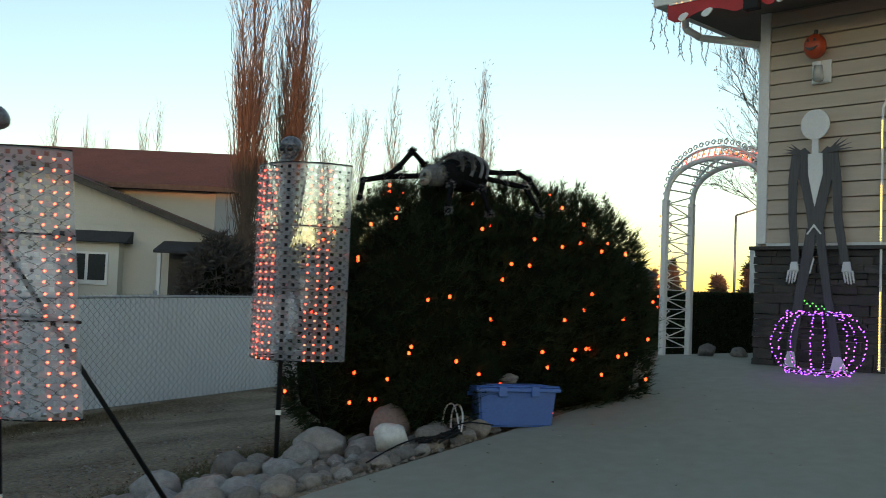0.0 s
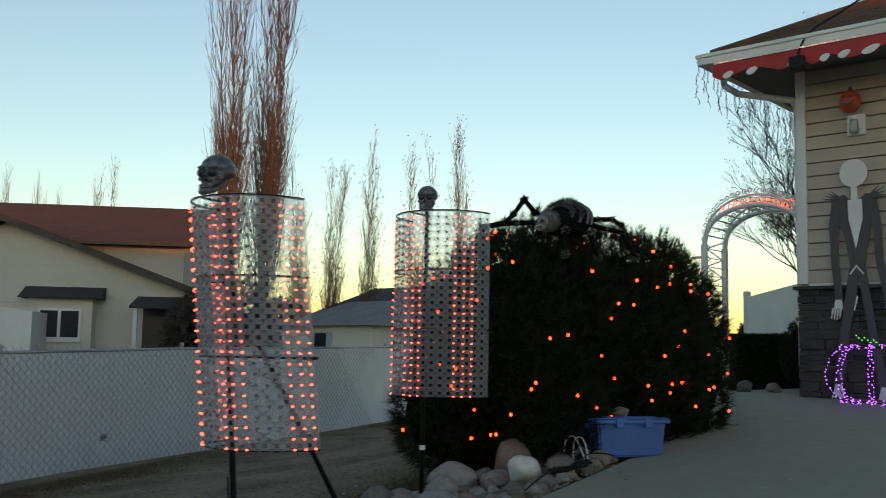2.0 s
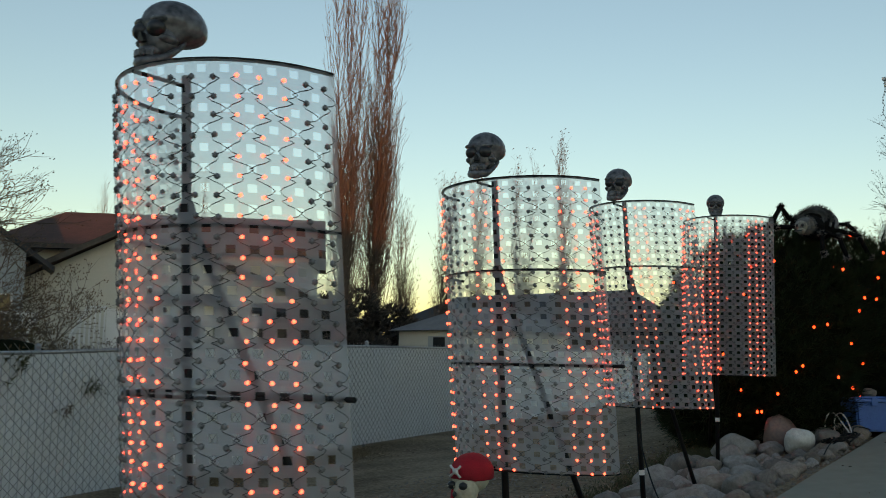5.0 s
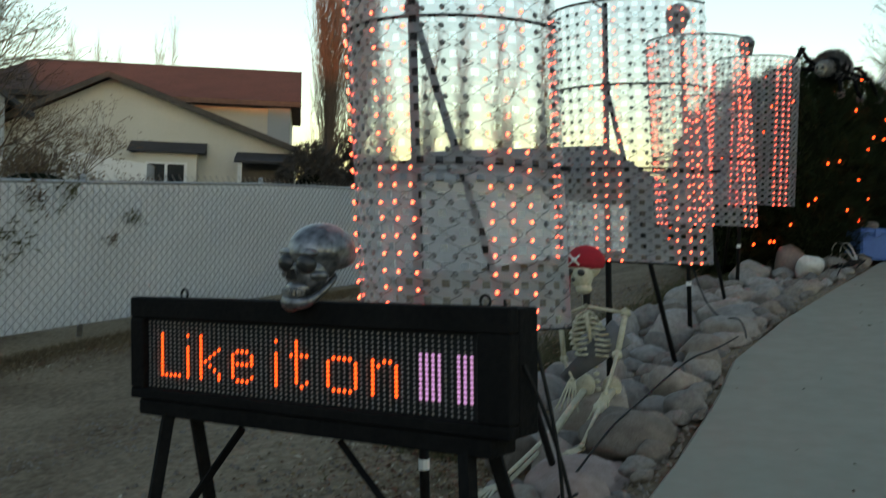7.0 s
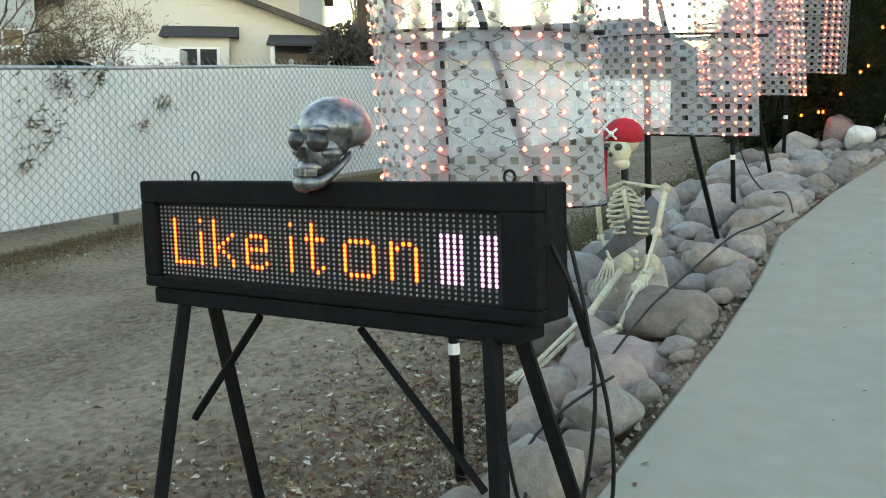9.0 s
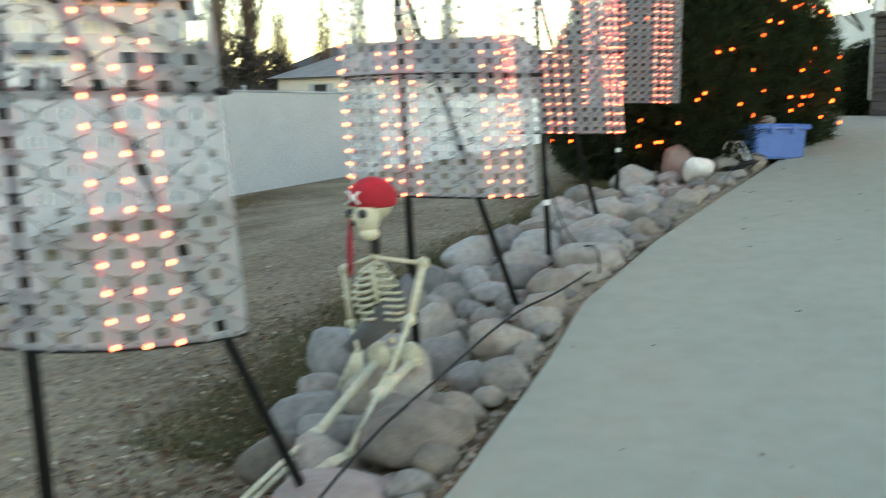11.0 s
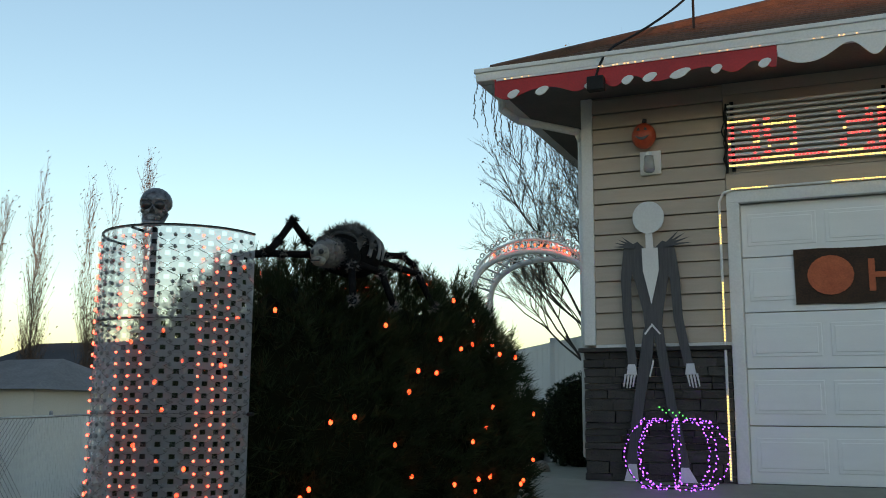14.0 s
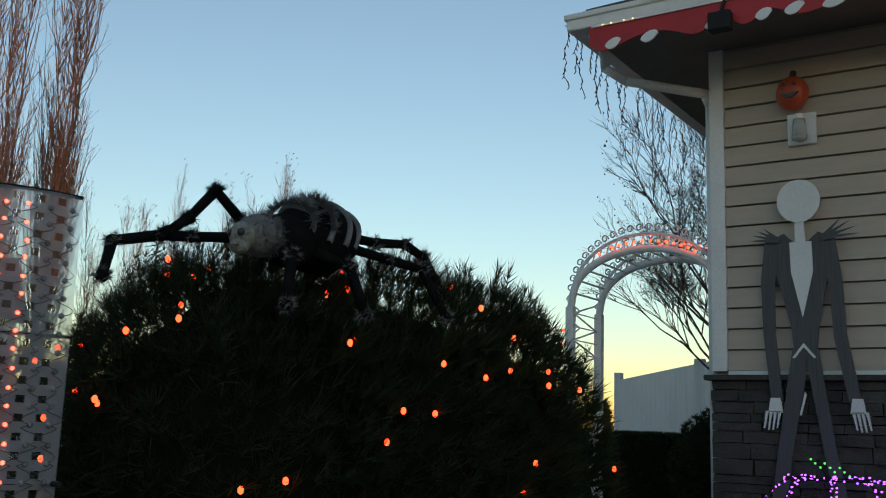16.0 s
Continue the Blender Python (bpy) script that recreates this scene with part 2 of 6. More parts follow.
gx, gy = [-3000, -800, -200, -90] + lines(-50, 12, 0.3, 3) + [40, 120, 600, 3000], [-3000, -500, -100, -45] + lines(-22, 24, 0.3, 2) + [32, 45, 70, 150, 500, 3000]
vv = [(x, y, ground_z(x, y) - (0.12 if edge_x(y) + 0.1 < x else 0) + 0.025 * noise.noise((x * 1.7, y * 1.7, 0)) * (abs(x) < 30 and x < edge_x(y))) for y in gy for x in gx]
ff = [(j * len(gx) + i, j * len(gx) + i + 1, (j + 1) * len(gx) + i + 1, (j + 1) * len(gx) + i) for j in range(len(gy) - 1) for i in range(len(gx) - 1)]
ground = tagged(quick("ground", vv, ff, M_SOIL, smooth=True), "bare brown soil yard with sparse gravel and dead grass", "ground", kind="structure")

# driveway slab with its curved edge
bm = bmesh.new()
ys = [-14] + [y / 4 for y in range(-24, 40)] + [WALL_Y, 10.6, 11.5, 13, 16]
rows_ = []
for y in ys:
    ex = edge_x(y)
    top = [bm.verts.new((x, y, drive_z(y))) for x in (ex + 0.02, ex + 0.2, ex + 1.2, 3.0, 9.0)]
    low = bm.verts.new((ex, y, drive_z(y) - 0.02)), bm.verts.new((ex, y, drive_z(y) - 0.15))
    rows_.append([low[1], low[0], *top])
for a, b in zip(rows_, rows_[1:]):
    for i in range(len(a) - 1):
        bm.faces.new((a[i], a[i + 1], b[i + 1], b[i]))
driveway = tagged(link("pavement", bm, M_CONC), "smooth pale grey concrete driveway sloping down from the garage", "driveway", kind="structure")

# unseen walls added behind the camera: close the place and shade the yard
bm = bmesh.new()
box(bm, -30, 20, -31, -30, -2.6, 6.5)
box(bm, 20, 62, -31.5, -30.2, -2.6, 6.7)
tagged(link("backdrop", bm, M_CREAM), "unseen plain cream wall added to block the low sun", "wall", kind="structure")


# ---- chain-link fence with white slats ----
def fence():
    y0, y1 = -7.0, 26.0
    root = tagged(empty("chain_link_fence"), "tall chain-link fence filled with white privacy slats", "fence")
    def tall(y):
        return float(np.interp(y, [0.8, 2.3, 6], [0.93, 0.945, 0.985]))
    def at(y, h):
        return Vector((fence_x(y), y, fence_z(y) + h * tall(y)))
    step = 0.085
    y = y0
    verts, faces = [], []
    while y < y1:
        a, b = at(y + 0.006, 0.03), at(y + step - 0.006, 0.03)
        n = Vector((0.0095, 0.003, 0)) 
        k = len(verts)
        for p in (a - n, b - n, b + n, a + n):
            verts += [p, p + Vector((0, 0, 1.47 * tall(y)))]
        faces += [(k + 2 * i, k + (2 * i + 2) % 8, k + (2 * i + 3) % 8, k + 2 * i + 1) for i in range(4)] + [(k + 1, k + 3, k + 5, k + 7)]
        y += step
    s = quick("slats", verts, faces, M_FENCE, root)
    tagged(s, "white plastic privacy slats", kind="stuff")
    # woven wire in front of the slats
    verts, faces = [], []
    def wire(a, b, r=0.003):
        k = len(verts)
        for p in (a, b):
            verts.extend([p + Vector((0.02, 0.006, r)), p + Vector((0.02, 0.006, -r)), p + Vector((0.026, 0.008, 0))])
        faces.extend([(k, k + 1, k + 4, k + 3), (k + 1, k + 2, k + 5, k + 4), (k + 2, k, k + 3, k + 5)])
    y = y0
    while y < 12:
        for s_ in (1, -1):
            ya, yb = (y, y + 1.5) if s_ == 1 else (y + 1.5, y)
            wire(at(ya, 0.02), Vector((fence_x(yb), yb, fence_z(ya) + 1.52 * tall(ya))))
        y += 0.11
    tagged(quick("wire_mesh", verts, faces, M_WIRE, root), "woven galvanised wire mesh", kind="stuff")
    for k in range(11):
        a = y0 + 3 * k
        part("top_rail", rod(bmesh.new(), at(a, 1.5), at(a + 3, 1.5), 0.021), M_WIRE, root, "galvanised top rail", True)
    for k in range(11):
        y = y0 + 3 * k
        bm = bmesh.new()
        p = at(y, 0) + Vector((-0.05, 0, 0))
        rod(bm, p + Vector((0, 0, -0.1)), p + Vector((0, 0, 1.55 * tall(y))), 0.03)
        ball(bm, p + Vector((0, 0, 1.56 * tall(y))), 0.036, 1)
        part("post", bm, M_WIRE, root, smooth=True)


fence()


# ---- the garage ----
GX0 = -4.05


def garage():
    D0, D1, DT = -2.74, 2.14, 2.29          # the door's opening
    bm = bmesh.new()
    for x0, x1, z0, z1 in ((GX0, D0 - 0.1, 0, 3.34), (D1 + 0.1, 3.4, 0, 3.34), (D0 - 0.1, D1 + 0.1, DT + 0.1, 3.34)):
        box(bm, x0, x1, WALL_Y + 0.03, WALL_Y + 0.2, z0 - 0.1, z1)
    box(bm, GX0, GX0 + 0.17, WALL_Y + 0.2, 17, -0.2, 3.34)
    box(bm, 3.23, 3.4, WALL_Y + 0.2, 17, -0.2, 3.34)
    box(bm, GX0, 3.4, 17, 17.2, -0.2, 3.34)
    wall = tagged(link("wall_north", bm, M_SIDING), "garage wall clad in taupe lap siding", "wall", kind="structure")
    # corner board, ledge cap, garage door trim
    bm = bmesh.new()
    box(bm, GX0 - 0.025, GX0 + 0.075, WALL_Y - 0.028, WALL_Y + 0.1, 1.13, 3.34, 0.004)
    tagged(link("trim", bm, M_WHITE), "white corner board on the garage", "trim", kind="structure")
    bm = bmesh.new()
    box(bm, GX0 - 0.07, D0 - 0.1, WALL_Y - 0.075, WALL_Y + 0.03, 1.07, 1.105, 0.006)
    tagged(link("trim", bm, M_STONE), "dark stone ledge capping the stone wainscot", "trim", kind="structure")
    bm = bmesh.new()
    box(bm, GX0 + 0.078, D0 - 0.102, WALL_Y - 0.02, WALL_Y + 0.03, 1.107, 1.135, 0.003)
    tagged(link("trim", bm, M_WHITE), "white strip between stone and siding", "trim", kind="structure")
    for x0, x1, z0, z1 in ((D0 - 0.1, D0, 0, DT), (D1, D1 + 0.1, 0, DT), (D0 - 0.1, D1 + 0.1, DT, DT + 0.1)):
        bm = bmesh.new()
        box(bm, x0, x1, WALL_Y - 0.035, WALL_Y + 0.1, z0, z1, 0.005)
        tagged(link("trim", bm, M_WHITE), "white board framing the garage door", "trim", kind="structure")
    # sectional door
    door = tagged(empty("door_1"), "closed white sectional garage door with embossed panels", "garage door", kind="structure")
    ph = DT / 5
    for r in range(5):
        bm = bmesh.new()
        z0, z1 = r * ph + 0.004, (r + 1) * ph - 0.004
        box(bm, D0 + 0.004, D1 - 0.004, WALL_Y + 0.05, WALL_Y + 0.09, z0, z1, 0.004)
        for c in range(8):
            x0 = D0 + 0.05 + c * 0.606
            box(bm, x0, x0 + 0.54, WALL_Y + 0.043, WALL_Y + 0.06, z0 + 0.09, z1 - 0.09, 0.006)
            box(bm, x0 + 0.03, x0 + 0.51, WALL_Y + 0.037, WALL_Y + 0.055, z0 + 0.12, z1 - 0.12, 0.005)
        part("panel", bm, M_DOOR, door)
    bm = bmesh.new()
    box(bm, D0 + 0.002, D1 - 0.002, WALL_Y + 0.04, WALL_Y + 0.1, -0.012, 0.003)
    part("bottom_seal", bm, M_BLACK, door)
    # hip roof
    ox, oy, ez = GX0 - 0.64, WALL_Y - 0.66, 3.47
    x1, y1 = 4.04, 17.8
    pitch = 0.52
    half = (y1 - oy) / 2
    half_x = (x1 - ox) / 2
    h = min(half, half_x)
    ridge = [(ox + h, oy + h, ez + h * pitch), (x1 - h, y1 - h, ez + h * pitch)]
    roof = tagged(empty("roof"), "hip roof with worn brown asphalt shingles", "roof", kind="structure")
    bm = bmesh.new()
    c = [bm.verts.new(p) for p in ((ox, oy, ez), (x1, oy, ez), (x1, y1, ez), (ox, y1, ez))]
    a, b = (bm.verts.new(p) for p in ridge)
    for f in ((c[0], c[1], a), (c[1], c[2], b, a), (c[2], c[3], b), (c[3], c[0], a, b)):
        bm.faces.new(f)
    part("deck", bm, M_SHINGLE, roof)
    global ROOF
    ROOF = (ox, oy, ez, x1, pitch, h)
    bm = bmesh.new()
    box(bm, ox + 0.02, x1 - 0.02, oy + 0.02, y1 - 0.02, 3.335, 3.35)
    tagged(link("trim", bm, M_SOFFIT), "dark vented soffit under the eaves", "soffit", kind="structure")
    # fascia and gutter, mitred at the corner
    for nm, pts in (("front", ((ox, oy), (x1, oy))), ("side", ((ox, oy), (ox, y1)))):
        bm = bmesh.new()
        if nm == "front":
            box(bm, ox, x1, oy, oy + 0.025, 3.33, 3.465)
            box(bm, ox - 0.11, x1, oy - 0.11, oy - 0.003, 3.36, 3.44, 0.012)
            box(bm, ox - 0.125, x1, oy - 0.125, oy - 0.005, 3.435, 3.475, 0.008)
        else:
            box(bm, ox, ox + 0.025, oy + 0.026, y1, 3.33, 3.465)
            box(bm, ox - 0.11, ox - 0.003, oy - 0.002, y1, 3.36, 3.44, 0.012)
            box(bm, ox - 0.125, ox - 0.005, oy - 0.004, y1, 3.435, 3.475, 0.008)
        tagged(link("trim", bm, M_WHITE), "white metal gutter and fascia along the eave", "gutter", kind="structure")
    return wall, roof


garage_wall, garage_roof = garage()


# ---- lamp towers ----
def skull(name, m, material, label, size=1.0, jaw=0.0):
    """A plastic skull about 0.2 m high facing -y, resting on z = 0."""
    root = tagged(empty(name, m @ Matrix.Scale(size, 4)), label, "skull")
    bm = bmesh.new()
    vs = ball(bm, (0, 0.008, 0.132), (0.074, 0.092, 0.072), 4)
    for v in vs:
        c = v.co
        if c.z < 0.12 and c.y > 0:
            c.z += (0.12 - c.z) * 0.45
        if c.y < -0.02 and c.z < 0.13:
            c.x *= 0.86
    # face block with cheek bones
    fs = ball(bm, (0, -0.04, 0.085), (0.052, 0.046, 0.058), 3)
    for s in (-1, 1):
        ball(bm, (s * 0.045, -0.045, 0.083), (0.017, 0.03, 0.013), 2)
        ball(bm, (s * 0.03, -0.068, 0.134), (0.03, 0.017, 0.011), 2)
    ball(bm, (0, -0.062, 0.052), (0.034, 0.034, 0.02), 2)
    me = part("cranium", bm, material, root, smooth=True)
    for s in (-1, 1):
        bm = bmesh.new()
        ball(bm, (s * 0.028, -0.072, 0.108), (0.026, 0.023, 0.0235), 3)
        part("eye_socket", bm, M_DARK, root, "deep dark eye socket", True)
    bm = bmesh.new()
    poly(bm, [(-0.012, -0.097, 0.072), (0.012, -0.097, 0.072), (0.003, -0.1, 0.096), (-0.003, -0.1, 0.096)], (0, 0.03, 0))
    part("nose_hole", bm, M_DARK, root, "dark nose hole")
    bm = bmesh.new()
    for i in range(8):
        a = (i - 3.5) * 0.27
        box(bm, -0.0045, 0.0045, -0.006, 0.006, -0.009, 0.009, 0.002, Matrix.Translation((0.036 * math.sin(a), -0.062 - 0.036 * math.cos(a), 0.042)) @ pose(0, 0, 0, 0, 0, -math.degrees(a)))
    part("upper_teeth", bm, material, root)
    bm = bmesh.new()
    rings = []
    for i in range(25):                     # the jaw bone is one bent bar from hinge to hinge
        k = (i - 12) / 12
        a = k * 1.5
        up = max(0, abs(k) - 0.62) / 0.38
        c = Vector((0.046 * math.sin(a) + 0.006 * k * up, -0.04 - 0.05 * math.cos(a) + 0.042 * up, 0.02 - jaw * 0.01 + 0.012 * k * k + 0.046 * up ** 1.3))
        out = Vector((math.sin(a), -math.cos(a), 0))
        w, h = 0.009 + 0.004 * (1 - abs(k)), 0.017 - 0.004 * abs(k) + 0.003 * (abs(k) < 0.2)
        rings.append([bm.verts.new(c + out * w * math.cos(b) + Vector((0, 0.3 * up, 1)).normalized() * h * math.sin(b)) for b in [q * math.pi / 4 for q in range(8)]])
    for r0, r1 in zip(rings, rings[1:]):
        for q in range(8):
            bm.faces.new((r0[q], r0[(q + 1) % 8], r1[(q + 1) % 8], r1[q]))
    bm.faces.new(rings[0])
    bm.faces.new(rings[-1][::-1])
    bmesh.ops.recalc_face_normals(bm, faces=bm.faces)
    part("jaw", bm, material, root, smooth=True)
    bm = bmesh.new()
    for i in range(7):
        a = (i - 3) * 0.28
        box(bm, -0.0042, 0.0042, -0.005, 0.005, -0.007, 0.007, 0.002, Matrix.Translation((0.035 * math.sin(a), -0.056 - 0.036 * math.cos(a), 0.031 - jaw * 0.01)) @ pose(0, 0, 0, 0, 0, -math.degrees(a)))
    part("lower_teeth", bm, material, root)
    return root


def tower(px, py, ztop, zbot, rows, R=0.33, deep=1.0, lean=(0, 0), phase=0, legs=(), end=361.5, label=""):
    """A standing half drum of perforated plastic wired with strings of small lamps, on a tripod."""
    root = tagged(empty("light_tower"), label, "light display", group="light towers along the driveway")
    N = 20 if end > 355 else 19             # strings round the half drum, which opens towards the garage
    H = ztop - zbot
    cell = H / rows
    cx, cy = px + 0.02, py + 0.20
    da = radians(9.2)
    END = radians(end)
    def at(a, z, r=R):
        k = (z - zbot) / H
        return (cx + r * math.cos(a) + lean[0] * (k - 1), cy + r * deep * math.sin(a) + lean[1] * (k - 1), z)
    def string(k):
        return END - (k + 0.6) * da
    angs = [END] + [string(k) for k in range(N)] + [END - (N + 0.1) * da]
    W = len(angs)
    verts = [at(a, zbot + j * cell) for j in range(rows + 1) for a in angs]
    faces = []
    for j in range(rows):
        for i in range(W - 1):
            c = [j * W + i, j * W + i + 1, (j + 1) * W + i + 1, (j + 1) * W + i]
            if i in (0, W - 2):
                faces.append(tuple(c))
                continue
            k = len(verts)
            hw, hh = 0.195, 0.205
            for u, v in ((0.5 - hw, 0.5 - hh), (0.5 + hw, 0.5 - hh), (0.5 + hw, 0.5 + hh), (0.5 - hw, 0.5 + hh)):
                verts.append(at(angs[i] - u * da, zbot + (j + v) * cell, R + rnd.gauss(0, 0.001)))
            faces += [(c[q], c[(q + 1) % 4], k + (q + 1) % 4, k + q) for q in range(4)]
    drum = quick("perforated_drum", verts, faces, M_SHEET, root)
    tagged(drum, "half drum of white translucent plastic with square holes")
    # lamps at the crossings of the sheet: sockets behind it, lit tips in front
    bulb = bmesh.new()
    bmesh.ops.create_icosphere(bulb, subdivisions=1, radius=1)
    bv, bf = [v.co.copy() for v in bulb.verts], [[v.index for v in f.verts] for f in bulb.faces]
    bulb.free()
    me = bpy.data.meshes.new("lamp")
    me.from_pydata([v * 0.0062 for v in bv], [], bf)
    me.materials.append(G_ORANGE)
    verts, faces = [], []
    for i in range(N):
        lit = (i - phase) % 6 < 3
        for j in range(rows):
            ang, z = string(i) + 0.12 * da * (rnd.random() - 0.5), zbot + (j + 0.04 + 0.1 * rnd.random()) * cell
            if lit:
                ob = new("lamp", me)
                ob.parent, ob.location = root, at(ang, z, R + 0.006)
            c = Vector(at(ang, z, R + 0.001))
            k = len(verts)
            verts.extend([c + v * (0.005 if lit else 0.0095) for v in bv])
            faces.extend([tuple(k + q for q in f) for f in bf])
    tagged(quick("lamp_socket", verts, faces, M_BULB, root), "small dark lamp sockets", kind="stuff")
    verts, faces = [], []
    for i in range(N):
        for j in range(rows - 1):
            ang = string(i)
            sgn = (-1) ** (i + j)
            w1, w2 = 0.35 + 0.3 * rnd.random(), 0.1 + 0.35 * rnd.random()
            pts = [Vector(at(ang + sgn * u * da, zbot + (j + 0.1 + v) * cell, R + 0.006)) for u, v in ((0, 0), (0.6 * w1, 0.12), (w1, 0.32), (0.5 * w1, 0.52), (-0.3 * w2, 0.68), (-w2, 0.84), (0, 1))]
            for p, q in zip(pts, pts[1:]):
                k = len(verts)
                w = 0.0021
                verts += [p + Vector((w, -w, 0)), p + Vector((-w, w, 0)), p + Vector((0, 0, w)), q + Vector((w, -w, 0)), q + Vector((-w, w, 0)), q + Vector((0, 0, w))]
                faces += [(k, k + 1, k + 4, k + 3), (k + 1, k + 2, k + 5, k + 4), (k + 2, k, k + 3, k + 5)]
    tagged(quick("wiring", verts, faces, M_CORD, root), "looping thin dark wires between the lamps", kind="stuff")
    # hoops
    for z in (ztop, ztop - H * 0.32, ztop - H * 0.64, zbot):
        cable("hoop", [at(END - (N + 0.1) * da * i / 14, z, R - 0.004) for i in range(15)], 0.006, M_BLACK, "", root)
    for z in (ztop - H * 0.64,):
        part("cross_bar", rod(bmesh.new(), at(math.pi, z, R + 0.03), at(2 * math.pi, z, R + 0.03), 0.008), M_BLACK, root)
    # tripod
    bm = bmesh.new()
    foot = Vector((px - 1.15 * lean[0], py - 1.15 * lean[1], ground_z(px, py) - 0.02))
    head = Vector((px, py, ztop + 0.02))
    rod(bm, foot, head, 0.017, 0.014)
    part("pole", bm, M_BLACK, root, "black steel pole", True)
    bm = bmesh.new()
    rod(bm, foot.lerp(head, 0.19), foot.lerp(head, 0.205), 0.0185)
    part("collar", bm, M_WHITE, root, "pale band on the pole")
    lx, ly, lz = legs
    part("leg", rod(bmesh.new(), (lx, ly, ground_z(lx, ly) - 0.02), foot.lerp(head, (lz - foot.z) / (head.z - foot.z)), 0.015, 0.013), M_BLACK, root, "black steel leg", True)
    bm = bmesh.new()
    ball(bm, foot.lerp(head, (lz - foot.z) / (head.z - foot.z)), (0.026, 0.026, 0.035), 2)
    part("clamp", bm, M_BLACK, root, "", True)
    for z in (ztop - 0.01, zbot + 0.01):
        part("stay", rod(bmesh.new(), foot.lerp(head, (z - foot.z) / (head.z - foot.z)), at(1.5 * math.pi, z, R), 0.006), M_BLACK, root)
    return root


TOWERS = [
    (-3.342, -0.827, 0.87, -0.50, 26, 0.378, 1.0, 2, (-0.10, -0.063), (-3.30, 0.15, 0.5), 361.5, 8),
    (-3.69, 0.958, 0.88, -0.335, 24, 0.42, 0.80, 1, (-0.055, -0.08), (-3.80, 2.08, 0.5), 354.0, 18),
    (-4.284, 2.926, 1.11, -0.13, 24, 0.35, 1.0, 0, (-0.08, -0.09), (-4.40, 4.06, 0.7), 361.5, 16),
    (-4.71, 4.93, 1.31, 0.07, 25, 0.37, 1.0, 2, (0, 0), (-5.21, 5.73, 0.8), 361.5, 30),
]
for px, py, zt, zb, n, R, deep, phase, lean, legs, end, turn in TOWERS:
    tower(px, py, zt, zb, n, R, deep, lean=lean, phase=phase, legs=legs, end=end, label="perforated white plastic drum strung with orange lamps on a black tripod")
    fx, fy = (0.015, 0.045) if py < 4 else (0, 0)
    skull("skull", pose(px - fx, py - fy, zt + 0.006, 0, 0, turn), M_DARKSK, "dark pewter plastic skull topping a light tower", 1.1 if py < 4 else 0.95)


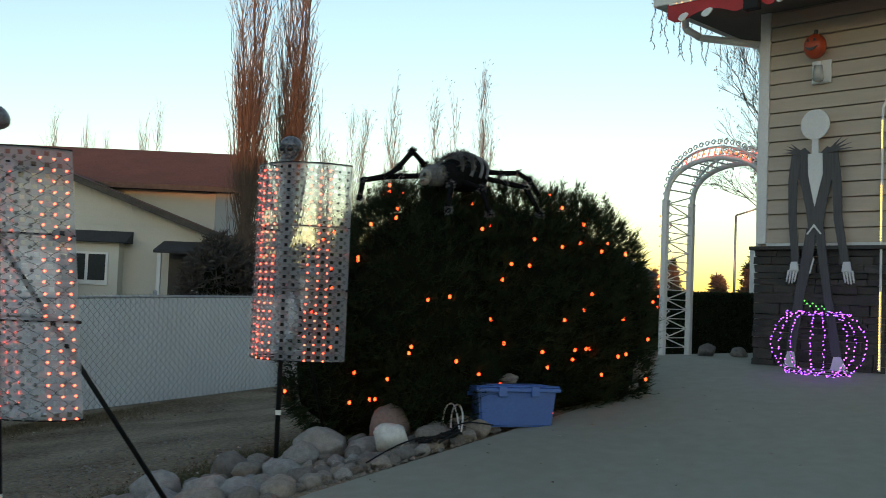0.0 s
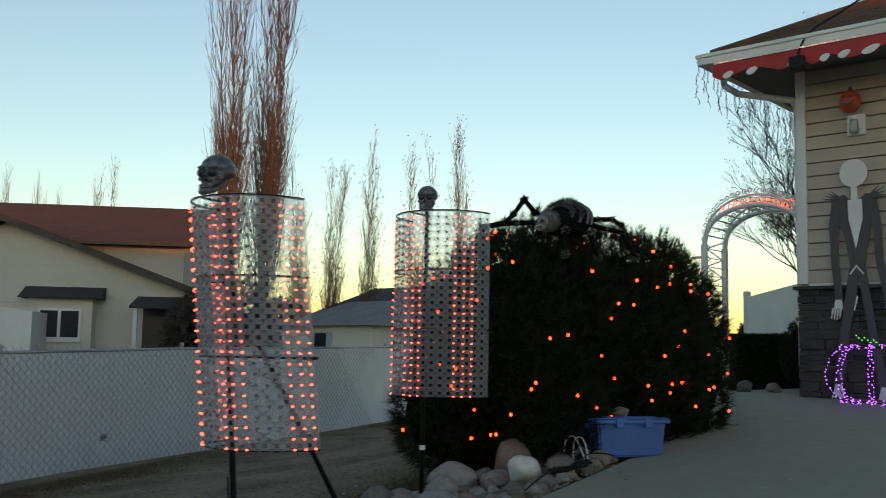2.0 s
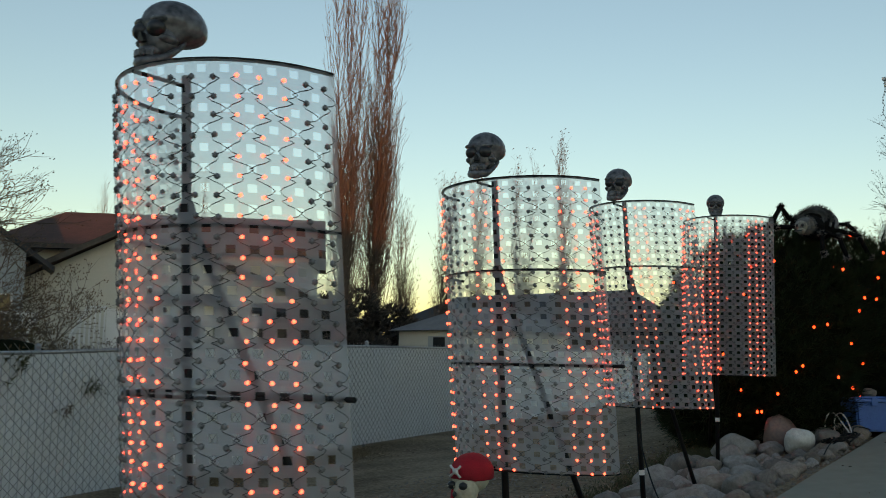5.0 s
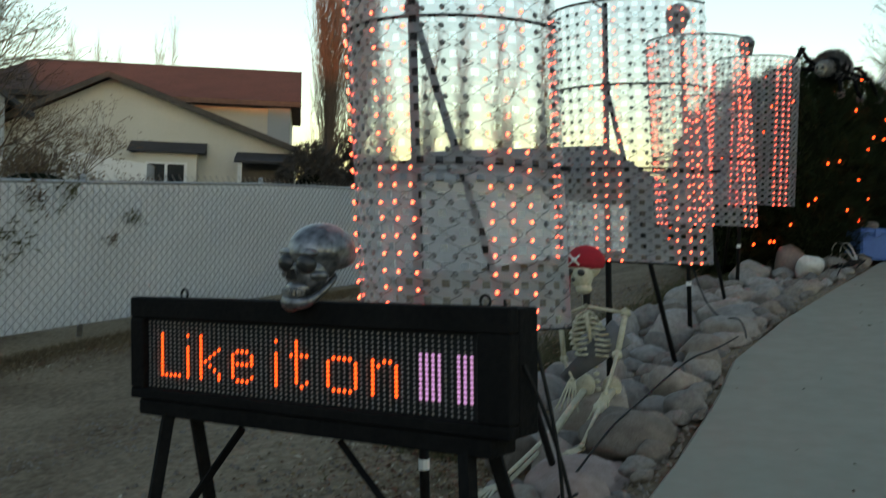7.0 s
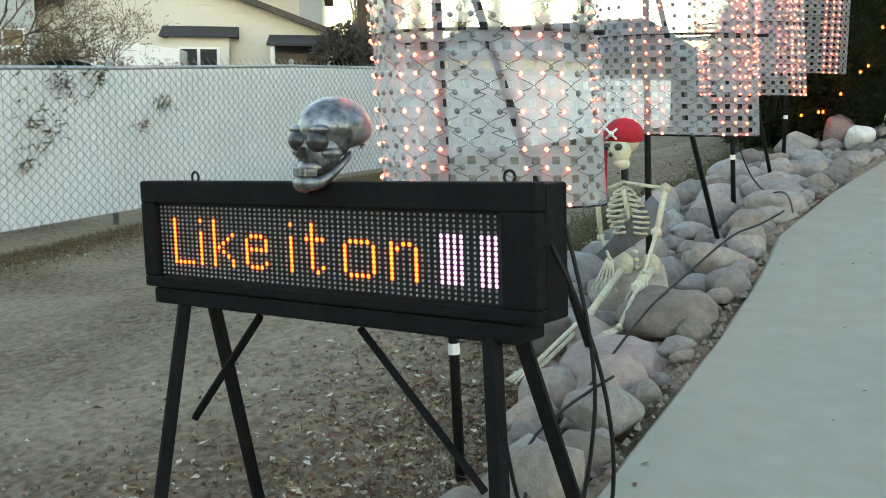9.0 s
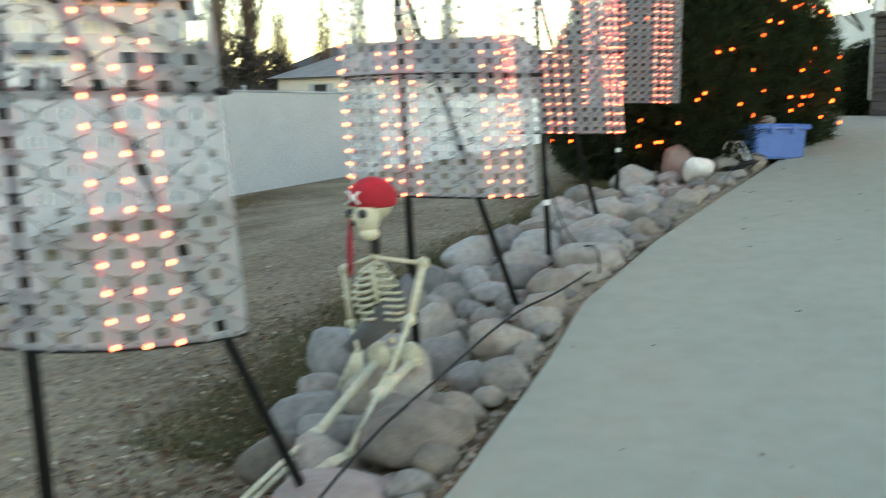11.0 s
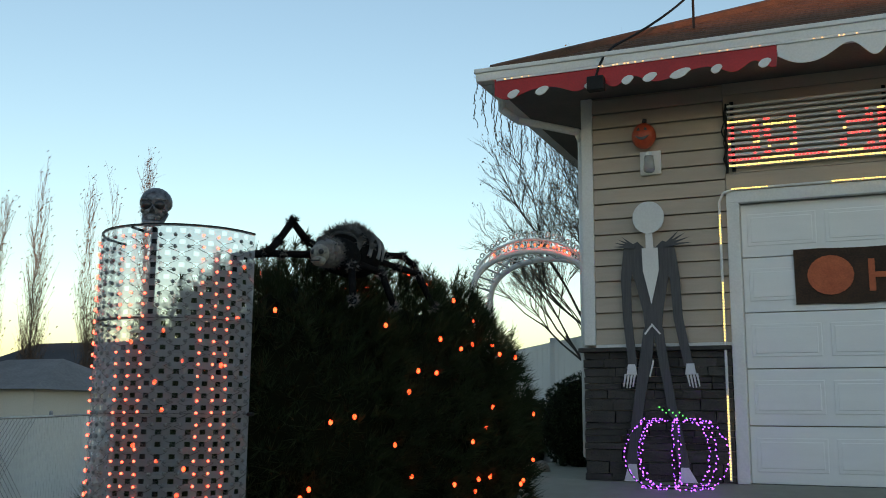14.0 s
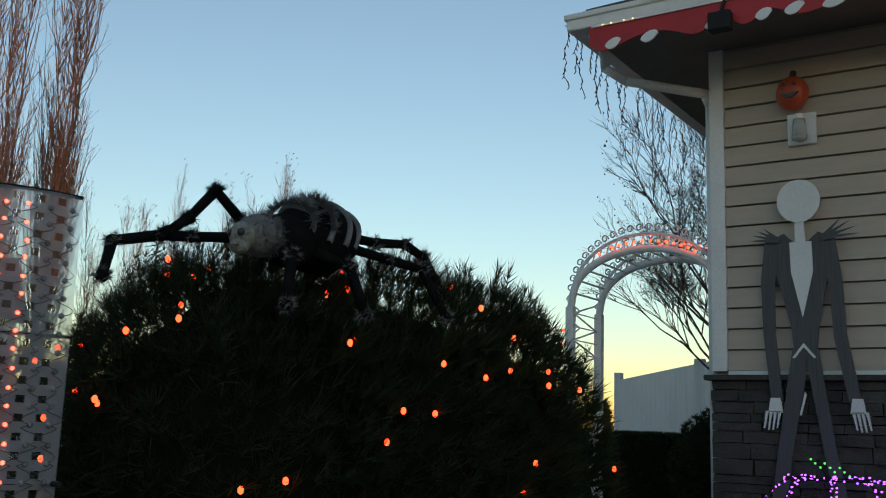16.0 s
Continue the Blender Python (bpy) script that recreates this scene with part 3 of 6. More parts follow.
# ---- moving-message sign ----
def sign():
    a, b = Vector((-3.67, -1.59, 0)), Vector((-2.412, -1.475, 0))
    w = (b - a).length
    yaw = math.degrees(math.atan2(b.y - a.y, b.x - a.x))
    root = tagged(empty("message_sign", pose(a.x, a.y, -0.431, 0, -2.7, yaw)), "black lamp-dot message sign glowing orange, on sawhorse legs", "sign")
    H, D = 0.283, 0.125
    part("housing", box(bmesh.new(), 0, w, 0.0405, D, -H, 0, 0.006), M_BLKWOOD, root)
    for x0, x1, z0, z1 in ((0, w, -0.055, 0.004), (0, 0.055, -H + 0.0302, -0.0552), (w - 0.085, w, -H + 0.0302, -0.0552), (0, w, -H, -H + 0.03)):
        part("frame_board", box(bmesh.new(), x0, x1, 0.0, 0.04, z0, z1, 0.005), M_BLKWOOD, root, "black painted frame board")
    bm = bmesh.new()
    box(bm, 0.03, w - 0.05, 0.005, 0.11, -H - 0.045, -H - 0.002, 0.006)
    part("beam", bm, M_BLKWOOD, root, "black painted wooden beam")
    bm = bmesh.new()
    box(bm, 0.055, w - 0.085, 0.022, 0.029, -H + 0.03, -0.055)
    part("screen", bm, M_BLACK, root, "black lamp-dot panel")
    # dots
    cols, rows = 64, 17
    x0, z0 = 0.062, -0.067
    dx, dz = (w - 0.155) / (cols - 1), (H - 0.105) / (rows - 1)
    words = {"L": ["1    "] * 10 + ["11111"],
             "i": ["1", " ", " ", "1", "1", "1", "1", "1", "1", "1", "1"],
             "k": ["1    ", "1    ", "1    ", "1   1", "1  1 ", "1 1  ", "11   ", "1 1  ", "1  1 ", "1   1", "1   1"],
             "e": ["     ", "     ", "     ", " 111 ", "1   1", "1   1", "11111", "1    ", "1    ", "1   1", " 111 "],
             "t": [" 1  ", " 1  ", " 1  ", "1111", " 1  ", " 1  ", " 1  ", " 1  ", " 1  ", " 1 1", "  1 "],
             "o": ["      ", "      ", "      ", " 1111 ", "1    1", "1    1", "1    1", "1    1", "1    1", "1    1", " 1111 "],
             "n": ["     ", "     ", "     ", "1 11 ", "11  1", "1   1", "1   1", "1   1", "1   1", "1   1", "1   1"]}
    lit = set()
    col = 3
    for ch in "Like it on":
        if ch == " ":
            col += 2
            continue
        g = words[ch]
        for r, line in enumerate(g):
            for c, v in enumerate(line):
                if v == "1":
                    lit.add((col + c, r + 3))
        col += len(g[0]) + (1 if ch in "Lt" else 2)
    plain = {(c, r) for c0, c1 in ((54, 58), (60, 63)) for c in range(c0, c1) for r in range(4, 14)}
    for nm, on, r, m in (("lit_dots", lit, 0.006, G_SIGN), ("block_dots", plain, 0.0055, G_LILAC), ("unlit_dots", None, 0.0038, M_DOT)):
        verts, faces = [], []
        for c in range(cols):
            for rr in range(rows):
                if (c, rr) in on if on else (c, rr) not in lit | plain:
                    k = len(verts)
                    x, z = x0 + c * dx, z0 - rr * dz
                    verts.append((x, 0.015, z))
                    verts += [(x + r * math.cos(q), 0.021, z + r * math.sin(q)) for q in (0, 1.05, 2.09, 3.14, 4.19, 5.24)]
                    faces += [(k, k + 1 + q, k + 1 + (q + 1) % 6) for q in range(6)]
        tagged(quick(nm, verts, faces, m, root), "glowing lamp dots" if on else "pale unlit lamp dots", kind="stuff")
    for x in (0.16, w - 0.1):
        bm = bmesh.new()
        for i in range(8):
            p = [(x + 0.014 * math.cos(q), D / 2, 0.012 + 0.014 * math.sin(q)) for q in (i * 0.785, i * 0.785 + 0.785)]
            rod(bm, p[0], p[1], 0.0035, n=5)
        part("eye_bolt", bm, M_BLACK, root)
    # sawhorse legs, in world places
    inv = root.matrix_world.inverted()
    for top, foot in (((0.14, 0.02), (-3.365, -1.80)), ((0.17, 0.09), (-3.60, -1.25)), ((w - 0.125, 0.02), (-2.295, -1.68)), ((w - 0.10, 0.09), (-2.437, -1.2))):
        bm = bmesh.new()
        g = inv @ Vector((*foot, ground_z(*foot) - 0.01))
        rod(bm, (top[0], top[1], -H - 0.04), g, 0.021, 0.021, 4)
        part("leg", bm, M_BLKWOOD, root, "black angled leg")
    for p, q in (((0.14, 0.03, -H - 0.36), (0.40, 0.05, -H - 0.06)), ((w - 0.16, 0.03, -H - 0.38), (w - 0.52, 0.05, -H - 0.06))):
        bm = bmesh.new()
        rod(bm, p, q, 0.012, 0.012, 4)
        part("brace", bm, M_BLKWOOD, root, "diagonal brace")
    return root


M_DOT = mat("dot", (0.27, 0.27, 0.27), (0.2, 0.2, 0.2), 0.5, 5, 50, 0)
sign_ob = sign()
skull("skull", pose(-3.01, -1.475, -0.416, 0, 0, 4), M_SILVER, "shiny silver plastic skull resting on the sign", 1.06, 0.3)


# ---- clumped foliage ----
def tufts(name, places, material, parent=None, needles=12, length=0.09, width=0.004, up=0.5, seed=3):
    r = random.Random(seed)
    verts, faces = [], []
    for c, n in places:
        for _ in range(needles):
            d = Vector((r.gauss(0, 0.6), r.gauss(0, 0.6), r.gauss(0, 0.6))) + n * 1.0 + Vector((0, 0, up))
            d.normalize()
            s = d.cross(Vector((r.random(), r.random(), r.random()))).normalized() * width
            L = length * (0.6 + 0.7 * r.random())
            k = len(verts)
            verts += [c - s, c + s, c + d * L]
            faces.append((k, k + 1, k + 2))
    return quick(name, verts, faces, material, parent)


def blob_points(lobes, count, seed=1, inner=0.82):
    """Points near the outside of a union of ellipsoids, with their outward way."""
    r = random.Random(seed)
    out = []
    while len(out) < count:
        l = r.choices(lobes, [q[3] * q[4] + q[4] * q[5] for q in lobes])[0]
        d = Vector((r.gauss(0, 1), r.gauss(0, 1), r.gauss(0, 1))).normalized()
        k = inner + (1.02 - inner) * r.random() ** 0.5
        p = Vector((l[0] + d.x * l[3] * k, l[1] + d.y * l[4] * k, l[2] + d.z * l[5] * k))
        if any(q is not l and ((p.x - q[0]) / q[3]) ** 2 + ((p.y - q[1]) / q[4]) ** 2 + ((p.z - q[2]) / q[5]) ** 2 < 0.62 for q in lobes):
            continue
        out.append((p, Vector((d.x / l[3], d.y / l[4], d.z / l[5])).normalized()))
    return out


BUSH = [(-4.85, 6.35, 0.42, 0.72, 0.70, 0.97), (-4.58, 6.95, 0.42, 0.62, 0.72, 0.98), (-5.3, 6.6, 0.36, 0.75, 0.8, 1.0), (-4.42, 7.35, 0.36, 0.54, 0.52, 1.0), (-5.2, 7.5, 0.28, 0.8, 0.8, 1.0), (-4.36, 7.78, 0.25, 0.46, 0.43, 0.98), (-4.6, 6.2, -0.15, 0.5, 0.42, 0.42), (-5.85, 7.05, 0.15, 0.6, 0.7, 0.85), (-5.3, 5.95, -0.1, 0.5, 0.45, 0.5)]


def bush():
    root = tagged(empty("pine_bush"), "large dense dark green pine bush hung with orange lamps", "bush")
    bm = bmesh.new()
    # solid lobes coloured near black as the bush's self-shadow behind the needles
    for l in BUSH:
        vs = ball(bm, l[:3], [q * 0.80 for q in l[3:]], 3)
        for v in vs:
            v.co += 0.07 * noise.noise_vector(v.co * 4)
    part("core", bm, M_CORE_SHADE, root, "near-black inner shell standing in for shade among the needles", True)
    pts = blob_points(BUSH, 11500, 5, 0.80)
    tagged(tufts("needles", pts, M_NEEDLE, root, 14, 0.115, 0.0033, 0.6), "dark green needle tufts", kind="stuff")
    r = random.Random(11)
    shoots = []
    for p, n in r.sample([q for q in pts if q[1].z > 0.35], 260):
        for k in range(6):
            shoots.append((p + (n * 0.5 + Vector((0, 0, 0.8))).normalized() * 0.026 * k, Vector((0, 0, 1))))
    tagged(tufts("needle_growth", shoots, M_NEEDLE, root, 9, 0.07, 0.003, 0.2, 8), "upright needle shoots", kind="stuff")
    spires = []
    for p, n in r.sample([q for q in pts if q[1].z > 0.3], 46):
        tall = r.uniform(0.10, 0.26)
        lean_ = Vector((r.gauss(0, 0.18), r.gauss(0, 0.18), 1)).normalized()
        for k in range(int(tall / 0.018)):
            spires.append((p + lean_ * 0.018 * k, Vector((0, 0, 0.7))))
    tagged(tufts("leading_shoot", spires, M_NEEDLE, root, 12, 0.085, 0.0032, 0.15, 18), "longer upright leading shoots", kind="stuff")
    bm = bmesh.new()
    for i in range(5):
        a = i * 1.3
        rod(bm, (-4.95, 6.9, ground_z(-4.95, 6.9) - 0.05), (-4.95 + 0.5 * math.cos(a), 6.9 + 0.5 * math.sin(a), 0.1), 0.05, 0.02)
    part("trunk", bm, M_GBARK, root, smooth=True)
    cam_side = [q for q in pts if q[1].x * 0.6 - q[1].y * 0.8 > 0.15 and q[0].z > -0.45]
    me = None
    for p, n in r.sample(cam_side, 105):
        if me is None:
            bm = bmesh.new()
            ball(bm, (0, 0, 0), (0.0105, 0.0105, 0.014), 2)
            ob = part("lamp", bm, G_AMBER, root, "small orange lamp", True)
            me = ob.data
        else:
            ob = new("lamp", me)
            ob.parent = root
        ob.location = p + n * 0.07
    return root


bush()


# ---- far houses, trees ----
def far_house():
    O, n = Vector((-24.5, 13.5, 0)), Vector((0.743, -0.665, 0)).normalized()
    w = Vector((-n.y, n.x, 0))
    root = tagged(empty("cream_house", Matrix(((w.x, -n.x, 0, O.x), (w.y, -n.y, 0, O.y), (0, 0, 1, 0), (0, 0, 0, 1)))), "cream-sided house with a red-brown roof behind the fence", "house")
    # local: x along the wall, y away from the viewer, z up
    def wallpoly(name, pts, y0, y1, m=M_CREAM):
        bm = bmesh.new()
        poly(bm, [(x, y0, z) for x, z in pts], (0, y1 - y0, 0))
        return part(name, bm, m, root)
    wallpoly("gable_wall", [(-5.2, -1.5), (2.85, -1.5), (2.85, 1.78), (-2.2, 3.62), (-5.2, 2.15)], 0, 7.0)
    for k in range(20):
        z = -0.3 + k * 0.2
        def half(z):
            return (-5.2 + max(0, z - 2.15) / 1.47 * 3.0, 2.85 - max(0, z - 1.78) / 1.84 * 5.05)
        x0, x1 = half(z + 0.2)
        if x1 - x0 > 0.3:
            bm = bmesh.new()
            box(bm, x0, x1, -0.022, -0.001, z, z + 0.19)
            part("siding_board", bm, M_CREAM, root)
    # gable roof: two slopes with verge boards
    for p, q in (((-5.8, 1.92), (-2.2, 3.66)), ((3.1, 1.73), (-2.2, 3.66))):
        bm = bmesh.new()
        poly(bm, [(p[0], -0.4, p[1]), (q[0], -0.4, q[1]), (q[0], -0.4, q[1] + 0.12), (p[0], -0.4, p[1] + 0.12)], (0, 7.2, 0))
        part("gable_roof", bm, M_FROOF, root)
        bm = bmesh.new()
        poly(bm, [(p[0], -0.45, p[1] - 0.06), (q[0], -0.45, q[1] - 0.06), (q[0], -0.45, q[1] + 0.1), (p[0], -0.45, p[1] + 0.1)], (0, 0.045, 0))
        part("verge_board", bm, M_GBARK, root, "weathered brown verge board")
    # main block behind with its long ridge, hipped at one end
    bm = bmesh.new()
    box(bm, -6.2, 2.65, 3.4, 9.0, -1.5, 3.43)
    part("main_wall", bm, M_CREAM, root)
    bm = bmesh.new()
    low = [bm.verts.new(p) for p in ((-7.3, 2.9, 3.44), (2.95, 2.9, 3.44), (2.95, 9.3, 3.44), (-7.3, 9.3, 3.44))]
    up = [bm.verts.new(p) for p in ((-7.3, 2.9, 3.56), (2.95, 2.9, 3.56), (2.95, 9.3, 3.56), (-7.3, 9.3, 3.56))]
    r0, r1 = bm.verts.new((-5.75, 6.1, 4.98)), bm.verts.new((2.95, 6.1, 4.98))
    for f in ((up[0], up[1], r1, r0), (up[2], up[3], r0, r1), (up[3], up[0], r0), (up[1], up[2], r1), low[::-1]):
        bm.faces.new(f)
    for i in range(4):
        bm.faces.new((low[i], low[(i + 1) % 4], up[(i + 1) % 4], up[i]))
    part("main_roof", bm, M_FROOF, root)
    part("eave_board", box(bmesh.new(), -7.2, 2.98, 2.84, 2.895, 3.4, 3.55), M_GBARK, root, "dark eave board")
    part("corner_chase", box(bmesh.new(), 1.95, 2.64, 3.2, 3.39, -1.5, 3.43), M_GSIDE, root, "grey boxed flue at the wall's end")
    # bay window with its small dark roof
    bm = bmesh.new()
    box(bm, -1.4, 0.2, -0.5, 0.05, -0.3, 1.62)
    bay = part("bay", bm, M_CREAM, root)
    bm = bmesh.new()
    poly(bm, [(-1.62, -0.75, 1.62), (-1.62, 0.1, 2.0), (-1.62, 0.1, 1.62)], (2.05, 0, 0))
    part("bay_roof", bm, M_DROOF, root)
    win = part("window_frame", box(bmesh.new(), -1.15, -0.05, -0.55, -0.5, 0.5, 1.36), M_WHITE, root)
    for x0 in (-1.08, -0.56):
        bm = bmesh.new()
        box(bm, x0, x0 + 0.44, -0.558, -0.552, 0.62, 1.3)
        pn = part("pane", bm, M_GLASS, win)
    # porch
    # dark sheet on the solid wall, painted-in shade of the porch recess
    bm = bmesh.new()
    box(bm, 1.4, 2.83, -0.03, -0.024, -1.2, 1.7)
    part("porch_shade_panel", bm, M_DARK, root, "thin dark panel standing in for the shade inside the porch")
    bm = bmesh.new()
    poly(bm, [(1.25, -1.2, 1.45), (1.25, 0.0, 1.75), (1.25, 0.0, 1.65), (1.25, -1.2, 1.38)], (2.3, 0, 0))
    part("porch_roof", bm, M_DROOF, root)
    for x in (1.35, 3.4):
        bm = bmesh.new()
        box(bm, x, x + 0.1, -1.15, -1.05, -1.4, 1.4)
        part("porch_post", bm, M_WHITE, root)
    for i in range(12):
        bm = bmesh.new()
        box(bm, 2.3 + 0.1 * i, 2.34 + 0.1 * i, -1.12, -1.08, -0.5, 0.4)
        part("baluster", bm, M_WHITE, root)
    bm = bmesh.new()
    box(bm, 2.25, 3.5, -1.15, -1.05, 0.4, 0.46)
    part("handrail", bm, M_WHITE, root)
    # stair rails on the deck side
    bm = bmesh.new()
    poly(bm, [(-2.3, -1.9, 1.40), (-0.9, -1.9, 1.22), (-0.9, -1.9, -0.3), (-2.3, -1.9, -0.3)], (0, 0.08, 0))
    poly(bm, [(-0.9, -1.82, 1.22), (-0.9, -0.52, 1.22), (-0.9, -0.52, -0.3), (-0.9, -1.82, -0.3)], (-0.06, 0, 0))
    part("deck_screen", bm, M_WHITE, root, "white boarded deck screen")
    bm = bmesh.new()
    rod(bm, (-3.3, -1.9, 0.35), (-2.75, -1.9, 1.38), 0.07, 0.07, 4)
    rod(bm, (-2.75, -1.9, 1.38), (-2.3, -1.9, 1.38), 0.05, 0.05, 4)
    part("stair_rail", bm, M_WHITE, root)
    for i in range(8):
        bm = bmesh.new()
        x = -3.2 + 0.12 * i
        box(bm, x, x + 0.045, -1.92, -1.88, 0.0, min(1.36, 0.4 + 1.87 * (x + 3.25)))
        part("baluster", bm, M_WHITE, root)
    return root


M_GLASS = mat("window_glass", (0.03, 0.035, 0.04), (0.02, 0.024, 0.028), 0.08, 2, 20, 0.0)
far_house()


def poplar(x, y, h, w, seed, material, label, stems=3, twigs=420, leaf=0):
    """A bare upright poplar: steep limbs and fine upswept twigs."""
    r = random.Random(seed)
    z0 = ground_z(x, y)
    root = tagged(empty("poplar_tree", pose(x, y, z0)), label, "tree")
    bm = bmesh.new()
    rod(bm, (0, 0, -0.1), (0, 0, h * 0.25), 0.13 * h / 12, 0.1 * h / 12, 8)
    part("trunk", bm, material, root, smooth=True)
    verts, faces = [], []
    def stick(a, b, ra, rb):
        d = (b - a).normalized()
        s = d.cross(Vector((0.3, 0.9, 0.1))).normalized()
        t = d.cross(s)
        k = len(verts)
        for p, q in ((a, ra), (b, rb)):
            verts.extend([p + s * q, p - s * q * 0.5 + t * q * 0.87, p - s * q * 0.5 - t * q * 0.87])
        faces.extend([(k, k + 1, k + 4, k + 3), (k + 1, k + 2, k + 5, k + 4), (k + 2, k, k + 3, k + 5)])
    limbs = []
    for s in range(stems):
        a = Vector((0, 0, h * (0.08 + 0.1 * r.random())))
        top = Vector((r.uniform(-w, w) * 0.55, r.uniform(-w, w) * 0.55, h * (1 - 0.22 * r.random() * (s > 0))))
        p = a
        for i in range(1, 13):
            k = i / 12
            q = a.lerp(top, k) + Vector((r.gauss(0, 0.06), r.gauss(0, 0.06), 0)) * w
            stick(p, q, 0.04 * h / 12 * (1.05 - (i - 1) / 12), 0.04 * h / 12 * (1.02 - k))
            limbs.append((p, q))
            p = q
    for _ in range(twigs):
        p, q = r.choice(limbs)
        a = p.lerp(q, r.random())
        if a.z > 0.45 * h and r.random() < 0.35:
            a = a * 0.5
        k = a.z / h
        reach = w * (0.35 + 0.8 * min(1, (1.05 - k) * 2.2)) * (0.5 + 0.7 * r.random())
        ang = r.random() * 6.283
        L = (0.6 + 1.3 * r.random()) * h / 12 * (0.5 + min(1, 1.3 - k))
        out = Vector((math.cos(ang), math.sin(ang), 0)) * reach * 0.45
        m1 = a + out * 0.7 + Vector((0, 0, L * 0.45))
        b = a + out + Vector((r.gauss(0, 0.05), r.gauss(0, 0.05), L))
        stick(a, m1, 0.009 * h / 12, 0.007 * h / 12)
        stick(m1, b, 0.007 * h / 12, 0.003 * h / 12)
        for _ in range(3):
            c = m1.lerp(b, r.random())
            stick(c, c + Vector((r.gauss(0, 0.12), r.gauss(0, 0.12), 0.15 + 0.3 * r.random())) * h / 12, 0.0045 * h / 12, 0.002 * h / 12)
            if r.random() < leaf:
                k2 = len(verts)
                e = c + Vector((r.gauss(0, 0.08), r.gauss(0, 0.08), r.gauss(0.1, 0.1)))
                verts.extend([e, e + Vector((0.05, 0.02, 0.05)), e + Vector((-0.02, 0.05, 0.06))])
                faces.append((k2, k2 + 1, k2 + 2))
    tagged(quick("crown", verts, faces, material, root), "bare upswept limbs and twigs", kind="stuff")
    return root


for i, (x, y, h, w, tw) in enumerate([(-20.26, 14.74, 12.6, 0.85, 600), (-21.04, 16.46, 13.4, 0.95, 660), (-21.6, 18.3, 6.4, 0.6, 480), (-18.8, 16.8, 5.8, 0.55, 480), (-18.2, 17.6, 6.3, 0.5, 420), (-17.5, 18.6, 6.2, 0.55, 420), (-16.8, 19.6, 6.9, 0.5, 420), (-35.6, 20.0, 8.2, 0.7, 420), (-38.0, 18.6, 7.4, 0.6, 400), (-37.0, 16.7, 7.6, 0.7, 420), (-37.2, 19.4, 7.0, 0.5, 360)]):
    poplar(x, y, h, w, 20 + i, M_BARK, "tall bare red-brown poplar behind the houses" if i < 2 else "bare slender poplar in the distance", 4 if i < 2 else 3, tw, 0.25)


# ---- cladding of the garage, piece by piece ----
def cladding():
    # lapped siding boards between corner board and door trim
    z, bh = 1.136, 0.137
    while z < 3.33:
        top = min(z + bh - 0.009, 3.333)
        bm = bmesh.new()
        x0, x1 = GX0 + 0.077, -2.842
        vs = [bm.verts.new(p) for p in ((x0, WALL_Y - 0.022, z), (x1, WALL_Y - 0.022, z), (x1, WALL_Y - 0.004, top), (x0, WALL_Y - 0.004, top), (x0, WALL_Y + 0.028, z), (x1, WALL_Y + 0.028, z), (x1, WALL_Y + 0.028, top), (x0, WALL_Y + 0.028, top))]
        for f in ((0, 1, 2, 3), (4, 5, 1, 0), (7, 6, 5, 4), (3, 2, 6, 7), (4, 0, 3, 7), (1, 5, 6, 2)):
            bm.faces.new([vs[i] for i in f])
        part("siding_board", bm, M_SIDING, garage_wall)
        z += bh
    z = 2.41
    while z < 3.33:
        part("siding_board", box(bmesh.new(), -2.838, 3.38, WALL_Y - 0.014, WALL_Y + 0.028, z, min(z + bh - 0.004, 3.333)), M_SIDING, garage_wall)
        z += bh
    # stacked ledge stones
    r = random.Random(4)
    z = 0.0
    while z < 1.06:
        hgt = min(r.choice((0.055, 0.075, 0.1)), 1.068 - z)
        x = GX0 - 0.03
        while x < -2.85:
            w = r.uniform(0.14, 0.42)
            x1 = min(x + w, -2.845)
            if -2.845 - x1 < 0.08:
                x1 = -2.845
            d = r.uniform(0.02, 0.055)
            bm = bmesh.new()
            box(bm, x + 0.003, x1 - 0.003, WALL_Y - d, WALL_Y + 0.028, z + 0.003, z + hgt - 0.003)
            for v in bm.verts:
                v.co += Vector((r.uniform(-1, 1), r.uniform(-1, 1), r.uniform(-0.6, 0.6))) * 0.006
            part("stone", bm, M_STONE, garage_wall)
            x = x1
        z += hgt


cladding()


